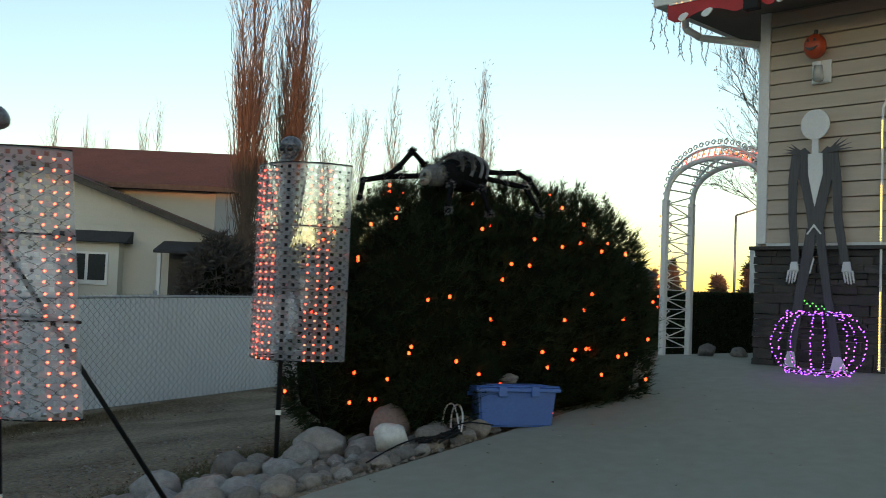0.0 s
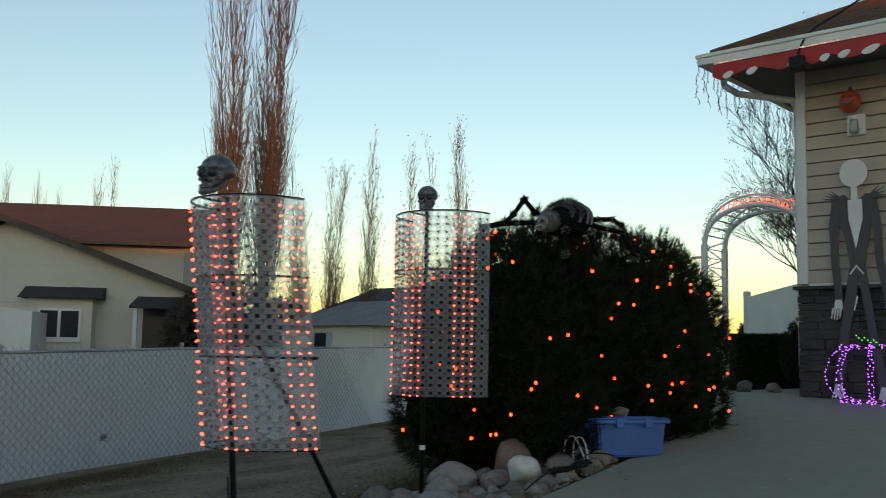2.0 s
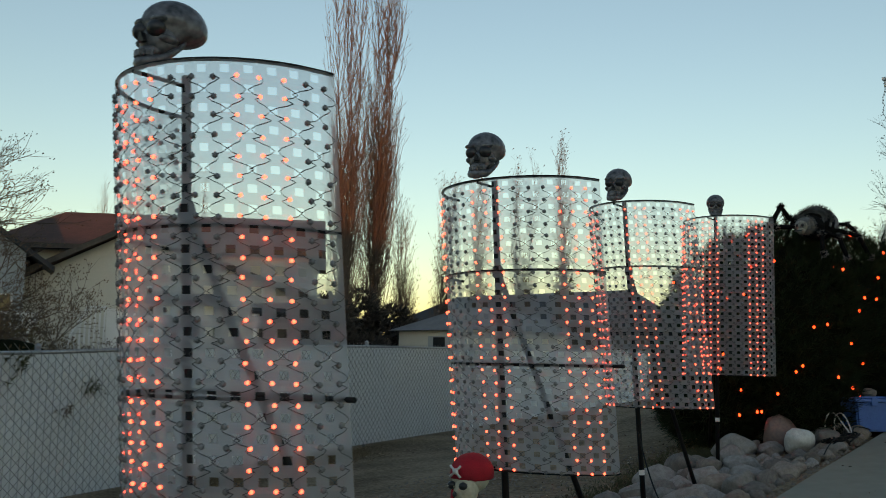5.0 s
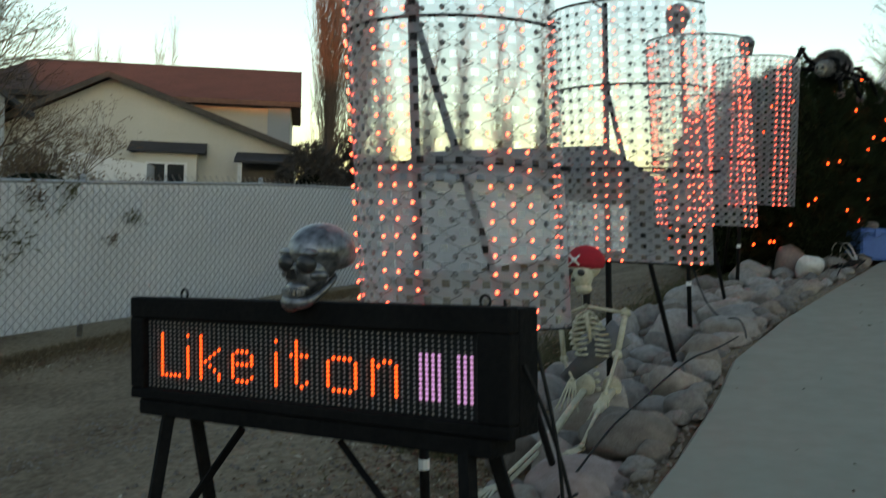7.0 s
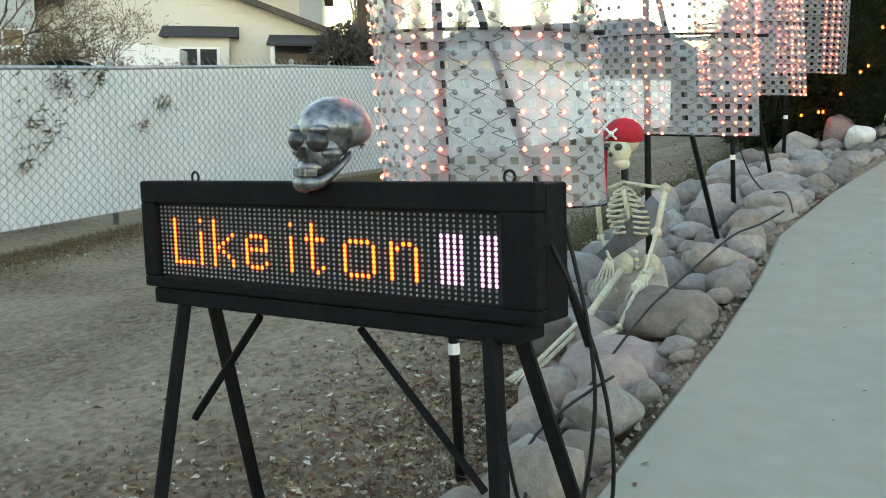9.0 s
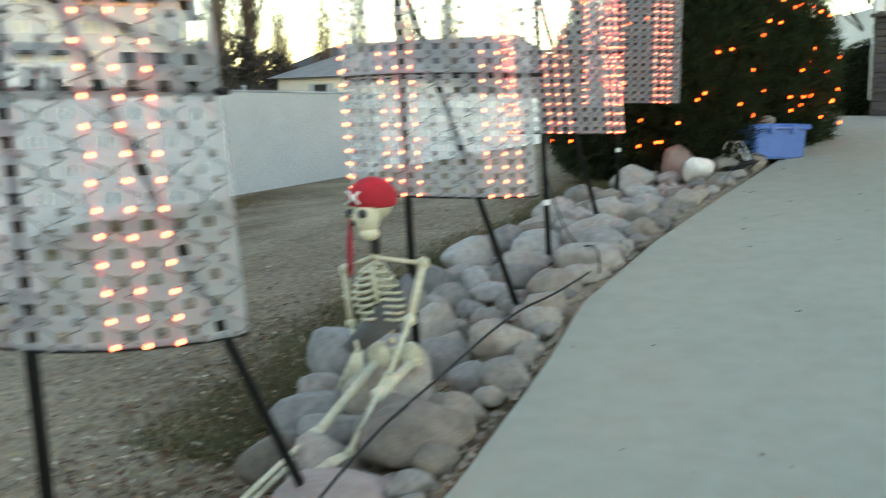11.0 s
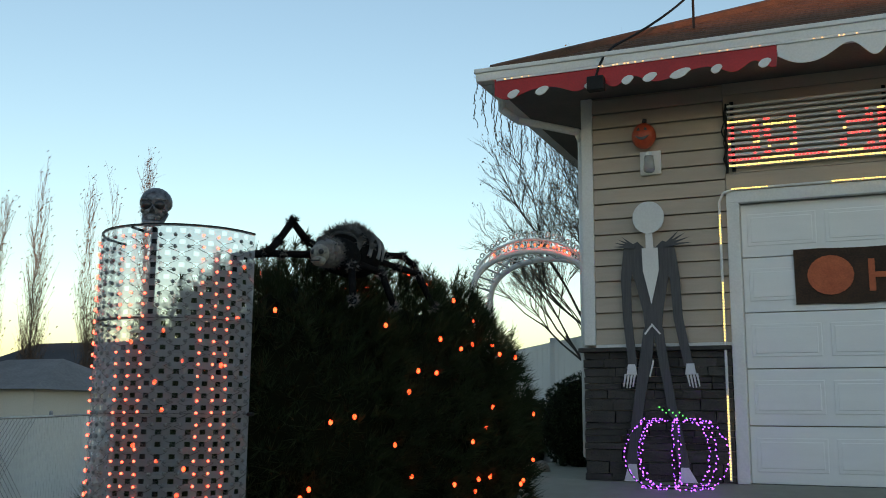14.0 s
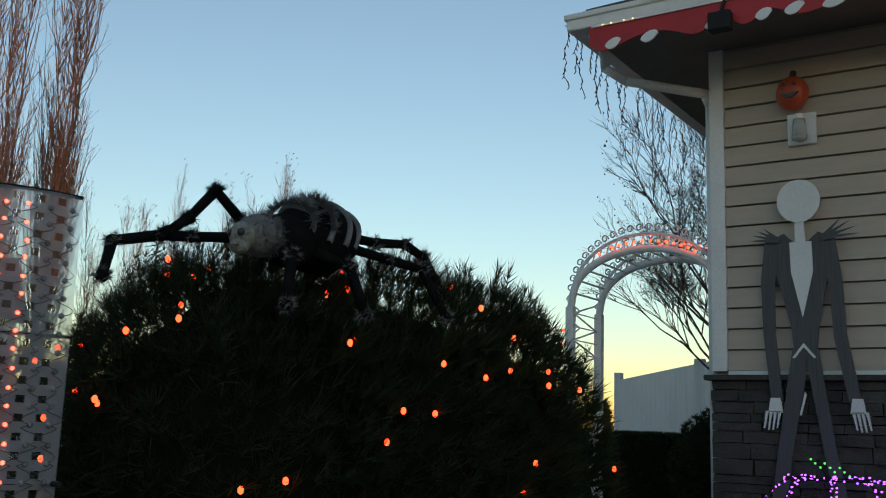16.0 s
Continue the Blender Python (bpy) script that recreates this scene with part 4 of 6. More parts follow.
def shingles():
    """Courses of shingle tabs on the front slope near the corner."""
    ox, oy, ez, x1, p, h = ROOF
    r = random.Random(6)
    verts, faces = [], []
    n = 0
    while n * 0.14 < 4.0:
        d = n * 0.14
        a, b = ox + d, min(x1 - d, 2.5)
        x = a - r.random() * 0.3
        while x < b:
            u, v = max(x, a), min(x + 0.31, b)
            if v - u > 0.03:
                k = len(verts)
                t = 0.012 + 0.006 * r.random()
                for yy, zz in ((d, t), (d + 0.15, 0.003)):
                    verts += [(u + 0.004, oy + yy, ez + yy * p + zz), (v - 0.004, oy + yy, ez + yy * p + zz)]
                verts += [(u + 0.004, oy + d, ez + d * p), (v - 0.004, oy + d, ez + d * p)]
                faces += [(k, k + 1, k + 3, k + 2), (k + 4, k + 5, k + 1, k)]
            x += 0.31
        n += 1
    tagged(quick("shingle", verts, faces, M_SHINGLE, garage_roof), "overlapping brown asphalt shingle tabs", kind="stuff")
    bm = bmesh.new()
    rod(bm, (ox, oy, ez + 0.02), (ox + h, oy + h, ez + h * p + 0.02), 0.05, 0.05, 6)
    part("hip_cap", bm, M_SHINGLE, garage_roof)
    bm = bmesh.new()
    box(bm, -0.6, 0.1, 12.2, 12.9, 4.6, 6.4, 0.02)
    box(bm, -0.68, 0.18, 12.12, 12.98, 6.4, 6.5, 0.01)
    part("chimney", bm, M_SHINGLE, garage_roof)


shingles()


# ---- things on the garage ----
def valance():
    """Painted boards with a dripping lower edge under the gutter: red first, then white."""
    y = 9.10
    root = tagged(empty("drip_valance"), "red and white painted drip-edged board below the gutter", "decoration")
    def wavy(x0, x1, seed, deep, base):
        r = random.Random(seed)
        top = [(x1, y, 3.352), (x0, y, 3.352)]
        low = []
        x = x0
        ph = 0
        while x < x1:
            k = 0.5 - 0.5 * math.cos((x - x0) * 15 + 1.4 * math.sin((x - x0) * 5.3 + seed))
            low.append((x, y, base - deep * k))
            x += 0.02
        low.append((x1, y, base))
        return top + low
    bm = bmesh.new()
    poly(bm, wavy(-4.62, -2.33, 1, 0.07, 3.235), (0, 0.012, 0))
    part("red_board", bm, M_RED, root, "glossy red painted board")
    bm = bmesh.new()
    poly(bm, wavy(-2.325, 2.6, 2, 0.12, 3.29), (0, 0.012, 0))
    part("white_board", bm, M_WHITE, root, "white painted board")
    for x, w in ((-4.45, 0.055), (-4.2, 0.06), (-3.78, 0.06), (-3.48, 0.05), (-3.3, 0.06), (-3.06, 0.085), (-2.78, 0.045), (-2.42, 0.05)):
        bm = bmesh.new()
        pts = [(x + w * math.cos(a) * (1 if a < 3.2 else 0.8), y - 0.006, 3.205 + 0.035 * math.sin(a) + 0.25 * w * math.cos(a)) for a in [i * 0.524 for i in range(12)]]
        poly(bm, pts, (0, 0.012, 0))
        part("drip", bm, M_WHITE, root, "white painted drip tip")
    # little lamps along its top
    bm = bmesh.new()
    box(bm, -4.6, 2.5, y - 0.012, y - 0.002, 3.335, 3.352)
    part("lamp_strip", bm, M_WHITE, root, "thin strip of clear lamps")
    verts, faces = [], []
    for i in range(230):
        x = -4.58 + i * 0.03
        k = len(verts)
        verts += [(x - 0.005, y - 0.014, 3.338), (x + 0.005, y - 0.014, 3.338), (x + 0.005, y - 0.014, 3.349), (x - 0.005, y - 0.014, 3.349)]
        if rnd.random() < 0.3:
            faces.append((k, k + 1, k + 2, k + 3))
    tagged(quick("strip_lamps", verts, faces, G_WARM, root), "faint warm strip lamps", kind="stuff")


G_WARM = glow("warm_led", (1.0, 0.55, 0.25), 0.7)
valance()

bm = bmesh.new()
pts = [(-4.72, 9.55, 3.36), (-4.72, 9.58, 3.24), (-4.60, 9.66, 3.15), (-4.12, 9.93, 3.06), (-4.10, 9.97, 2.98), (-4.10, 9.99, 0.2)]
for a, b in zip(pts, pts[1:]):
    rod(bm, a, b, 0.036, 0.036, 8)
    ball(bm, b, 0.037, 1)
tagged(link("downspout", bm, M_WHITE, True), "white metal downspout bent back under the eave", "downspout")


def icicle_lights():
    root = tagged(empty("icicle_lights"), "unlit icicle light string hanging from the side gutter", "light string")
    r = random.Random(12)
    y = 9.14
    while y < 13.5:
        L = r.choice((0.18, 0.28, 0.34, 0.4))
        bm = bmesh.new()
        p = Vector((-4.80, y, 3.40))
        while p.z > 3.40 - L:
            q = p + Vector((r.gauss(0, 0.008), r.gauss(0, 0.012), -0.035))
            rod(bm, p, q, 0.003, 0.003, 4)
            s = r.choice((-1, 1))
            rod(bm, q, q + Vector((0, s * 0.022, -0.022)), 0.0045, 0.0035, 4)
            p = q
        part("strand", bm, M_GBARK, root)
        y += r.uniform(0.08, 0.17)
    bm = bmesh.new()
    rod(bm, (-4.80, 9.1, 3.40), (-4.80, 13.6, 3.40), 0.004, 0.004, 4)
    part("lead_wire", bm, M_GBARK, root)


icicle_lights()


def wall_lamp():
    root = tagged(empty("wall_lamp"), "white wall lamp with a clear glass jar", "lamp")
    bm = bmesh.new()
    box(bm, -3.55, -3.37, WALL_Y - 0.04, WALL_Y - 0.012, 2.59, 2.80, 0.006)
    part("back_plate", bm, M_WHITE, root)
    bm = bmesh.new()
    rod(bm, (-3.46, WALL_Y - 0.1, 2.62), (-3.46, WALL_Y - 0.1, 2.74), 0.05, 0.038, 12)
    ball(bm, (-3.46, WALL_Y - 0.1, 2.62), (0.05, 0.05, 0.03), 2)
    part("jar", bm, M_JAR, root, "clear glass jar", True)
    bm = bmesh.new()
    rod(bm, (-3.46, WALL_Y - 0.1, 2.74), (-3.46, WALL_Y - 0.1, 2.775), 0.03, 0.03, 10)
    rod(bm, (-3.46, WALL_Y - 0.04, 2.76), (-3.46, WALL_Y - 0.1, 2.76), 0.012)
    part("socket", bm, M_WHITE, root)
    root = tagged(empty("plastic_pumpkin"), "orange-red plastic pumpkin with a carved smile, hung above the wall lamp", "pumpkin")
    bm = bmesh.new()
    vs = ball(bm, (-3.50, WALL_Y - 0.09, 2.925), (0.105, 0.09, 0.115), 4)
    for v in vs:
        a = math.atan2(v.co.y - WALL_Y + 0.09, v.co.x + 3.5)
        k = 1 - 0.05 * abs(math.sin(a * 5))
        v.co.x, v.co.y = -3.5 + (v.co.x + 3.5) * k, WALL_Y - 0.09 + (v.co.y - WALL_Y + 0.09) * k
    part("shell", bm, M_ORANGE, root, smooth=True)
    bm = bmesh.new()
    rod(bm, (-3.50, WALL_Y - 0.09, 3.02), (-3.49, WALL_Y - 0.09, 3.075), 0.024, 0.018)
    part("stem", bm, M_DARK, root)
    for pts in ([(-3.545, 2.955), (-3.515, 2.955), (-3.53, 2.985)], [(-3.485, 2.955), (-3.455, 2.955), (-3.47, 2.985)]):
        part("eye", poly(bmesh.new(), [(x, WALL_Y - 0.178, z) for x, z in pts], (0, 0.03, 0)), M_DARK, root)
    part("mouth", poly(bmesh.new(), [(x, WALL_Y - 0.182, z) for x, z in ((-3.56, 2.91), (-3.53, 2.88), (-3.50, 2.87), (-3.47, 2.88), (-3.44, 2.91), (-3.47, 2.9), (-3.5, 2.893), (-3.53, 2.9))], (0, 0.03, 0)), M_DARK, root)


M_JAR = mat("jar_glass", (0.75, 0.77, 0.76), (0.65, 0.67, 0.66), 0.12, 5, 40, 0.0)
M_JAR.node_tree.nodes["Principled BSDF"].inputs["Transmission Weight"].default_value = 0.6
wall_lamp()


def plywood_figure():
    """A tall thin flat-painted figure leaning on the wall, one plain mesh."""
    y = WALL_Y - 0.085
    bm = bmesh.new()
    def piece(pts, m, dy=0.0, th=0.012):
        k = len(bm.faces)
        poly(bm, [(x, y - dy, z) for x, z in pts], (0, th, 0))
        bm.faces.ensure_lookup_table()
        for f in bm.faces[k:]:
            f.material_index = m
    ring = lambda cx, cz, rx, rz, n=20: [(cx + rx * math.cos(i * 2 * math.pi / n), cz + rz * math.sin(i * 2 * math.pi / n)) for i in range(n)]
    piece([(-3.70, 1.95), (-3.58, 2.0), (-3.48, 1.9), (-3.37, 2.0), (-3.27, 1.95), (-3.34, 1.62), (-3.38, 1.40), (-3.40, 1.22), (-3.53, 1.22), (-3.55, 1.40), (-3.60, 1.62)], 0)
    piece([(-3.70, 1.95), (-3.73, 1.70), (-3.72, 1.35), (-3.68, 0.94), (-3.61, 0.94), (-3.645, 1.35), (-3.645, 1.66), (-3.615, 1.86)], 0, 0.004)
    piece([(-3.27, 1.95), (-3.235, 1.70), (-3.22, 1.35), (-3.15, 0.96), (-3.22, 0.94), (-3.295, 1.33), (-3.315, 1.66), (-3.345, 1.86)], 0, 0.004)
    piece([(-3.545, 1.26), (-3.46, 1.26), (-3.475, 1.05), (-3.555, 0.65), (-3.63, 0.12), (-3.72, 0.12), (-3.645, 0.65), (-3.58, 1.05)], 0, 0.003)
    piece([(-3.47, 1.26), (-3.385, 1.26), (-3.36, 1.05), (-3.30, 0.65), (-3.20, 0.12), (-3.29, 0.12), (-3.375, 0.65), (-3.44, 1.05)], 0, 0.003)
    piece([(-3.545, 1.94), (-3.41, 1.94), (-3.405, 1.75), (-3.475, 1.46), (-3.54, 1.75)], 1, 0.006)
    piece(ring(-3.482, 2.205, 0.135, 0.14), 1, 0.012)
    piece([(-3.51, 2.08), (-3.455, 2.08), (-3.445, 1.93), (-3.51, 1.93)], 1, 0.007)
    for s, cx in ((-1, -3.655), (1, -3.295)):      # ragged collar points
        for k in range(4):
            a = radians(90 - s * (18 + 22 * k))
            L = 0.17 if s > 0 else 0.13
            c, sn = math.cos(a), math.sin(a)
            piece([(cx - s * 0.05 - 0.018 * sn, 1.955 + 0.018 * c), (cx - s * 0.05 + 0.018 * sn, 1.955 - 0.018 * c), (cx + s * 0.02 + L * c * 0.9, 1.955 + L * sn * 0.75)], 0, 0.014 + 0.001 * k, 0.004)
    for hx, s in ((-3.655, -1), (-3.17, 1)):       # hands with long fingers
        piece([(hx - 0.03, 0.96), (hx + 0.03, 0.96), (hx + 0.045, 0.87), (hx - 0.045, 0.87)], 1, 0.008)
        for k in range(4):
            x = hx - 0.04 + 0.026 * k + s * 0.012
            piece([(x - 0.009, 0.88), (x + 0.009, 0.88), (x + s * 0.02 + 0.004, 0.755 + 0.012 * abs(k - 1.5)), (x + s * 0.02 - 0.004, 0.755 + 0.012 * abs(k - 1.5))], 1, 0.008)
    piece([(-3.74, 0.0), (-3.62, 0.0), (-3.635, 0.14), (-3.70, 0.14)], 1, 0.007)
    piece([(-3.30, 0.0), (-3.14, 0.0), (-3.21, 0.12), (-3.27, 0.12)], 1, 0.007)
    for pts in ([(-3.475, 1.30), (-3.40, 1.21), (-3.415, 1.205), (-3.475, 1.275), (-3.53, 1.205), (-3.545, 1.21)], [(-3.475, 1.0), (-3.465, 0.98), (-3.50, 0.85), (-3.51, 0.86)]):
        piece(pts, 1, 0.008, 0.004)
    ob = link("plywood_figure", bm, [M_SUIT, M_WHITE])
    tagged(ob, "tall thin painted plywood figure in a grey suit against the wall", "figure")


plywood_figure()


def light_pumpkin():
    root = tagged(empty("light_pumpkin", pose(-3.24, 9.42, 0.24)), "wire-frame pumpkin outlined in purple lamps with a green stem", "pumpkin light")
    r = random.Random(3)
    bulb = None
    for k in range(8):
        a = math.pi * 2 * k / 8 + 0.2
        pts = []
        for i in range(13):
            t = -math.pi / 2 + math.pi * i / 12
            rad = 0.40 * max(0.12, math.cos(t)) ** 0.55
            pts.append(Vector((rad * math.cos(a), rad * math.sin(a) * 0.75, 0.27 * math.sin(t))))
        bm = bmesh.new()
        for p, q in zip(pts, pts[1:]):
            rod(bm, p, q, 0.004, 0.004, 4)
        part("rib", bm, M_BLACK, root, "thin dark wire rib")
        L = 0
        for p, q in zip(pts, pts[1:]):
            for u in (0.15, 0.65):
                c = p.lerp(q, u) + Vector((r.gauss(0, 0.006), r.gauss(0, 0.006), r.gauss(0, 0.006)))
                if bulb is None:
                    bm = bmesh.new()
                    ball(bm, (0, 0, 0), 0.0068, 1)
                    ob = part("lamp", bm, G_PURPLE, root, "small purple lamp")
                    bulb = ob.data
                else:
                    ob = new("lamp", bulb)
                    ob.parent = root
                ob.location = c
    for z, rad in ((-0.25, 0.27), (0.25, 0.27)):
        bm = bmesh.new()
        n = 24
        for i in range(n):
            a, b = 2 * math.pi * i / n, 2 * math.pi * (i + 1) / n
            rod(bm, (rad * math.cos(a), rad * 0.75 * math.sin(a), z), (rad * math.cos(b), rad * 0.75 * math.sin(b), z), 0.004, 0.004, 4)
            ob = new("lamp", bulb)
            ob.parent, ob.location = root, (rad * math.cos(a + 0.1), rad * 0.75 * math.sin(a + 0.1), z + r.gauss(0, 0.008))
        part("hoop", bm, M_BLACK, root)
    bm = bmesh.new()
    rod(bm, (-0.02, 0, 0.25), (-0.09, 0, 0.36), 0.012, 0.01, 6)
    stem = part("stem", bm, M_BLACK, root)
    for i in range(9):
        ob = new("stem_lamp", bulb_green.data) if i else bulb_green
        ob.parent, ob.location = stem, (-0.12 + 0.026 * i, -0.01 - 0.01 * (i % 2), 0.36 - 0.007 * i - 0.015 * (i % 3))


bm = bmesh.new()
ball(bm, (0, 0, 0), 0.008, 1)
bulb_green = link("stem_lamp", bm, G_GREEN)
light_pumpkin()


def rope_light():
    root = tagged(empty("rope_light"), "clear rope light with yellow lamps round the garage door", "light string")
    for pts in ([(-2.885, WALL_Y - 0.05, 0.02), (-2.895, WALL_Y - 0.05, 2.30), (-2.86, WALL_Y - 0.05, 2.375), (-2.78, WALL_Y - 0.05, 2.40), (2.0, WALL_Y - 0.05, 2.41)],):
        for a, b in zip(pts, pts[1:]):
            part("tube", rod(bmesh.new(), a, b, 0.011, 0.011, 6), M_WHITE, root)
    verts, faces = [], []
    def dots(n, f, flip):
        for i in range(n):
            x, z = f(i)
            k = len(verts)
            s = 0.0065
            verts.extend([(x - s, WALL_Y - 0.064, z - s * 0.8), (x + s, WALL_Y - 0.064, z - s * 0.8), (x + s, WALL_Y - 0.064, z + s * 0.8), (x - s, WALL_Y - 0.064, z + s * 0.8)])
            faces.append((k, k + 1, k + 2, k + 3))
    dots(26, lambda i: (-2.886, 0.04 + 0.026 * i), 0)
    dots(19, lambda i: (-2.89, 1.15 + 0.026 * i), 0)
    dots(10, lambda i: (-2.893, 1.95 + 0.026 * i), 0)
    dots(11, lambda i: (-2.78 + 0.027 * i, 2.402), 0)
    dots(16, lambda i: (-2.0 + 0.027 * i, 2.404), 0)
    dots(16, lambda i: (-1.1 + 0.027 * i, 2.406), 0)
    tagged(quick("lit_lamps", verts, faces, G_YELLOW, root), "glowing yellow lamps", kind="stuff")


rope_light()


def lamp_matrix():
    """Stacked white battens with red and yellow lamps over the door."""
    root = tagged(empty("lamp_matrix"), "stacked white battens with red and yellow lamps over the garage door", "light display")
    r = random.Random(9)
    red, yel = ([], []), ([], [])
    n = 12
    x0, x1 = -2.80, 0.9
    for k in range(n):
        z = 2.585 + k * 0.047
        part("batten", box(bmesh.new(), x0, x1, WALL_Y - 0.075, WALL_Y - 0.04, z, z + 0.022, 0.003), M_WHITE, root)
        on = 0
        for i in range(int((x1 - x0) / 0.029)):
            x = x0 + 0.012 + i * 0.029
            col = None
            if k in (0, 1):
                col = yel if k == 0 else (yel if (i // 9) % 2 else red)
            else:
                block = i // 10
                shape = (block * 7 + k * 3) % 5
                if block % 3 != 2 and (i % 10) in ((0, 1, 7, 8) if shape < 3 else range(0, 9)) and 2 <= k <= 8 and r.random() < 0.85:
                    col = red if (k + block) % 4 else yel
            if col is not None:
                v, f = col
                q = len(v)
                s = 0.0085
                v.extend([(x - s, WALL_Y - 0.078, z + 0.005), (x + s, WALL_Y - 0.078, z + 0.005), (x + s, WALL_Y - 0.078, z + 0.018), (x - s, WALL_Y - 0.078, z + 0.018)])
                f.append((q, q + 1, q + 2, q + 3))
    tagged(quick("red_lamps", *red, G_RED, root), "glowing red lamps", kind="stuff")
    tagged(quick("yellow_lamps", *yel, G_YELLOW, root), "glowing yellow lamps", kind="stuff")
    for x in (x0 + 0.02, -1.6, -0.4, x1 - 0.04):
        part("upright", box(bmesh.new(), x, x + 0.03, WALL_Y - 0.039, WALL_Y - 0.015, 2.56, 3.16), M_BLACK, root)
    for k in range(4):
        pts = [(x0 - 0.02 + r.gauss(0, 0.015), WALL_Y - 0.05 - r.random() * 0.03, 3.14 - 0.06 * i) for i in range(11)]
        cable("wire_bundle", pts, 0.006, M_BLACK, "", root)


lamp_matrix()


def letters(body, size, m, material, parent, name):
    cu = bpy.data.curves.new(name, "FONT")
    cu.body, cu.size, cu.extrude, cu.offset = body, size, 0.002, 0.006
    cu.materials.append(material)
    ob = new(name, cu)
    ob.parent, ob.matrix_local = parent, m
    return ob


def banner():
    root = tagged(empty("banner"), "dark brown cloth banner with orange lettering on the garage door", "banner")
    y = WALL_Y + 0.028
    bm = bmesh.new()
    n = 40
    top = [bm.verts.new((-2.335 + 2.2 * i / n, y - 0.004 * math.sin(i * 0.9), 1.873 + 0.004 * math.sin(i * 0.5))) for i in range(n + 1)]
    low = [bm.verts.new((-2.33 + 2.2 * i / n, y - 0.006 * math.sin(i * 0.7 + 1), 1.425 + 0.005 * math.sin(i * 0.6))) for i in range(n + 1)]
    for i in range(n):
        bm.faces.new((top[i], top[i + 1], low[i + 1], low[i]))
    r = bmesh.ops.extrude_face_region(bm, geom=list(bm.faces))
    bmesh.ops.translate(bm, vec=(0, 0.004, 0), verts=[v for v in r["geom"] if isinstance(v, bmesh.types.BMVert)])
    part("cloth", bm, M_BANNER, root)
    bm = bmesh.new()
    poly(bm, [(-2.06 + 0.175 * math.cos(a), y - 0.014, 1.655 + 0.16 * math.sin(a)) for a in [i * 0.3142 for i in range(20)]], (0, 0.004, 0))
    part("pumpkin_print", bm, M_PRINT, root, "round faded orange print")
    letters("HAPPY", 0.36, pose(-1.80, y - 0.014, 1.52, 90, 0, 0), M_PRINT, root, "lettering")


M_BANNER = mat("banner_cloth", (0.075, 0.035, 0.02), (0.03, 0.016, 0.01), 0.85, 6, 90, 0.2)
M_PRINT = mat("orange_print", (0.62, 0.15, 0.07), (0.45, 0.10, 0.05), 0.85, 10, 90, 0.1)
banner()

cable("roof_cable", [(-3.75, 9.09, 3.2), (-3.7, 9.06, 3.45), (-3.45, 9.5, 3.75), (-3.2, 10.0, 4.15), (-3.1, 10.2, 4.35)], 0.011, M_BLACK, "black cable running up over the gutter and roof")
bm = bmesh.new()
box(bm, -3.80, -3.66, 9.02, 9.10, 3.13, 3.25, 0.01)
tagged(link("junction_box", bm, M_BLACK), "small black junction box on the eave board", "box")
bm = bmesh.new()
rod(bm, (-3.1, 10.2, 4.0), (-3.1, 10.2, 4.4), 0.012)
box(bm, -3.15, -3.05, 10.15, 10.25, 4.38, 4.5, 0.01)
tagged(link("spot_lamp", bm, M_BLACK), "small black spot lamp on a stake on the roof", "lamp")


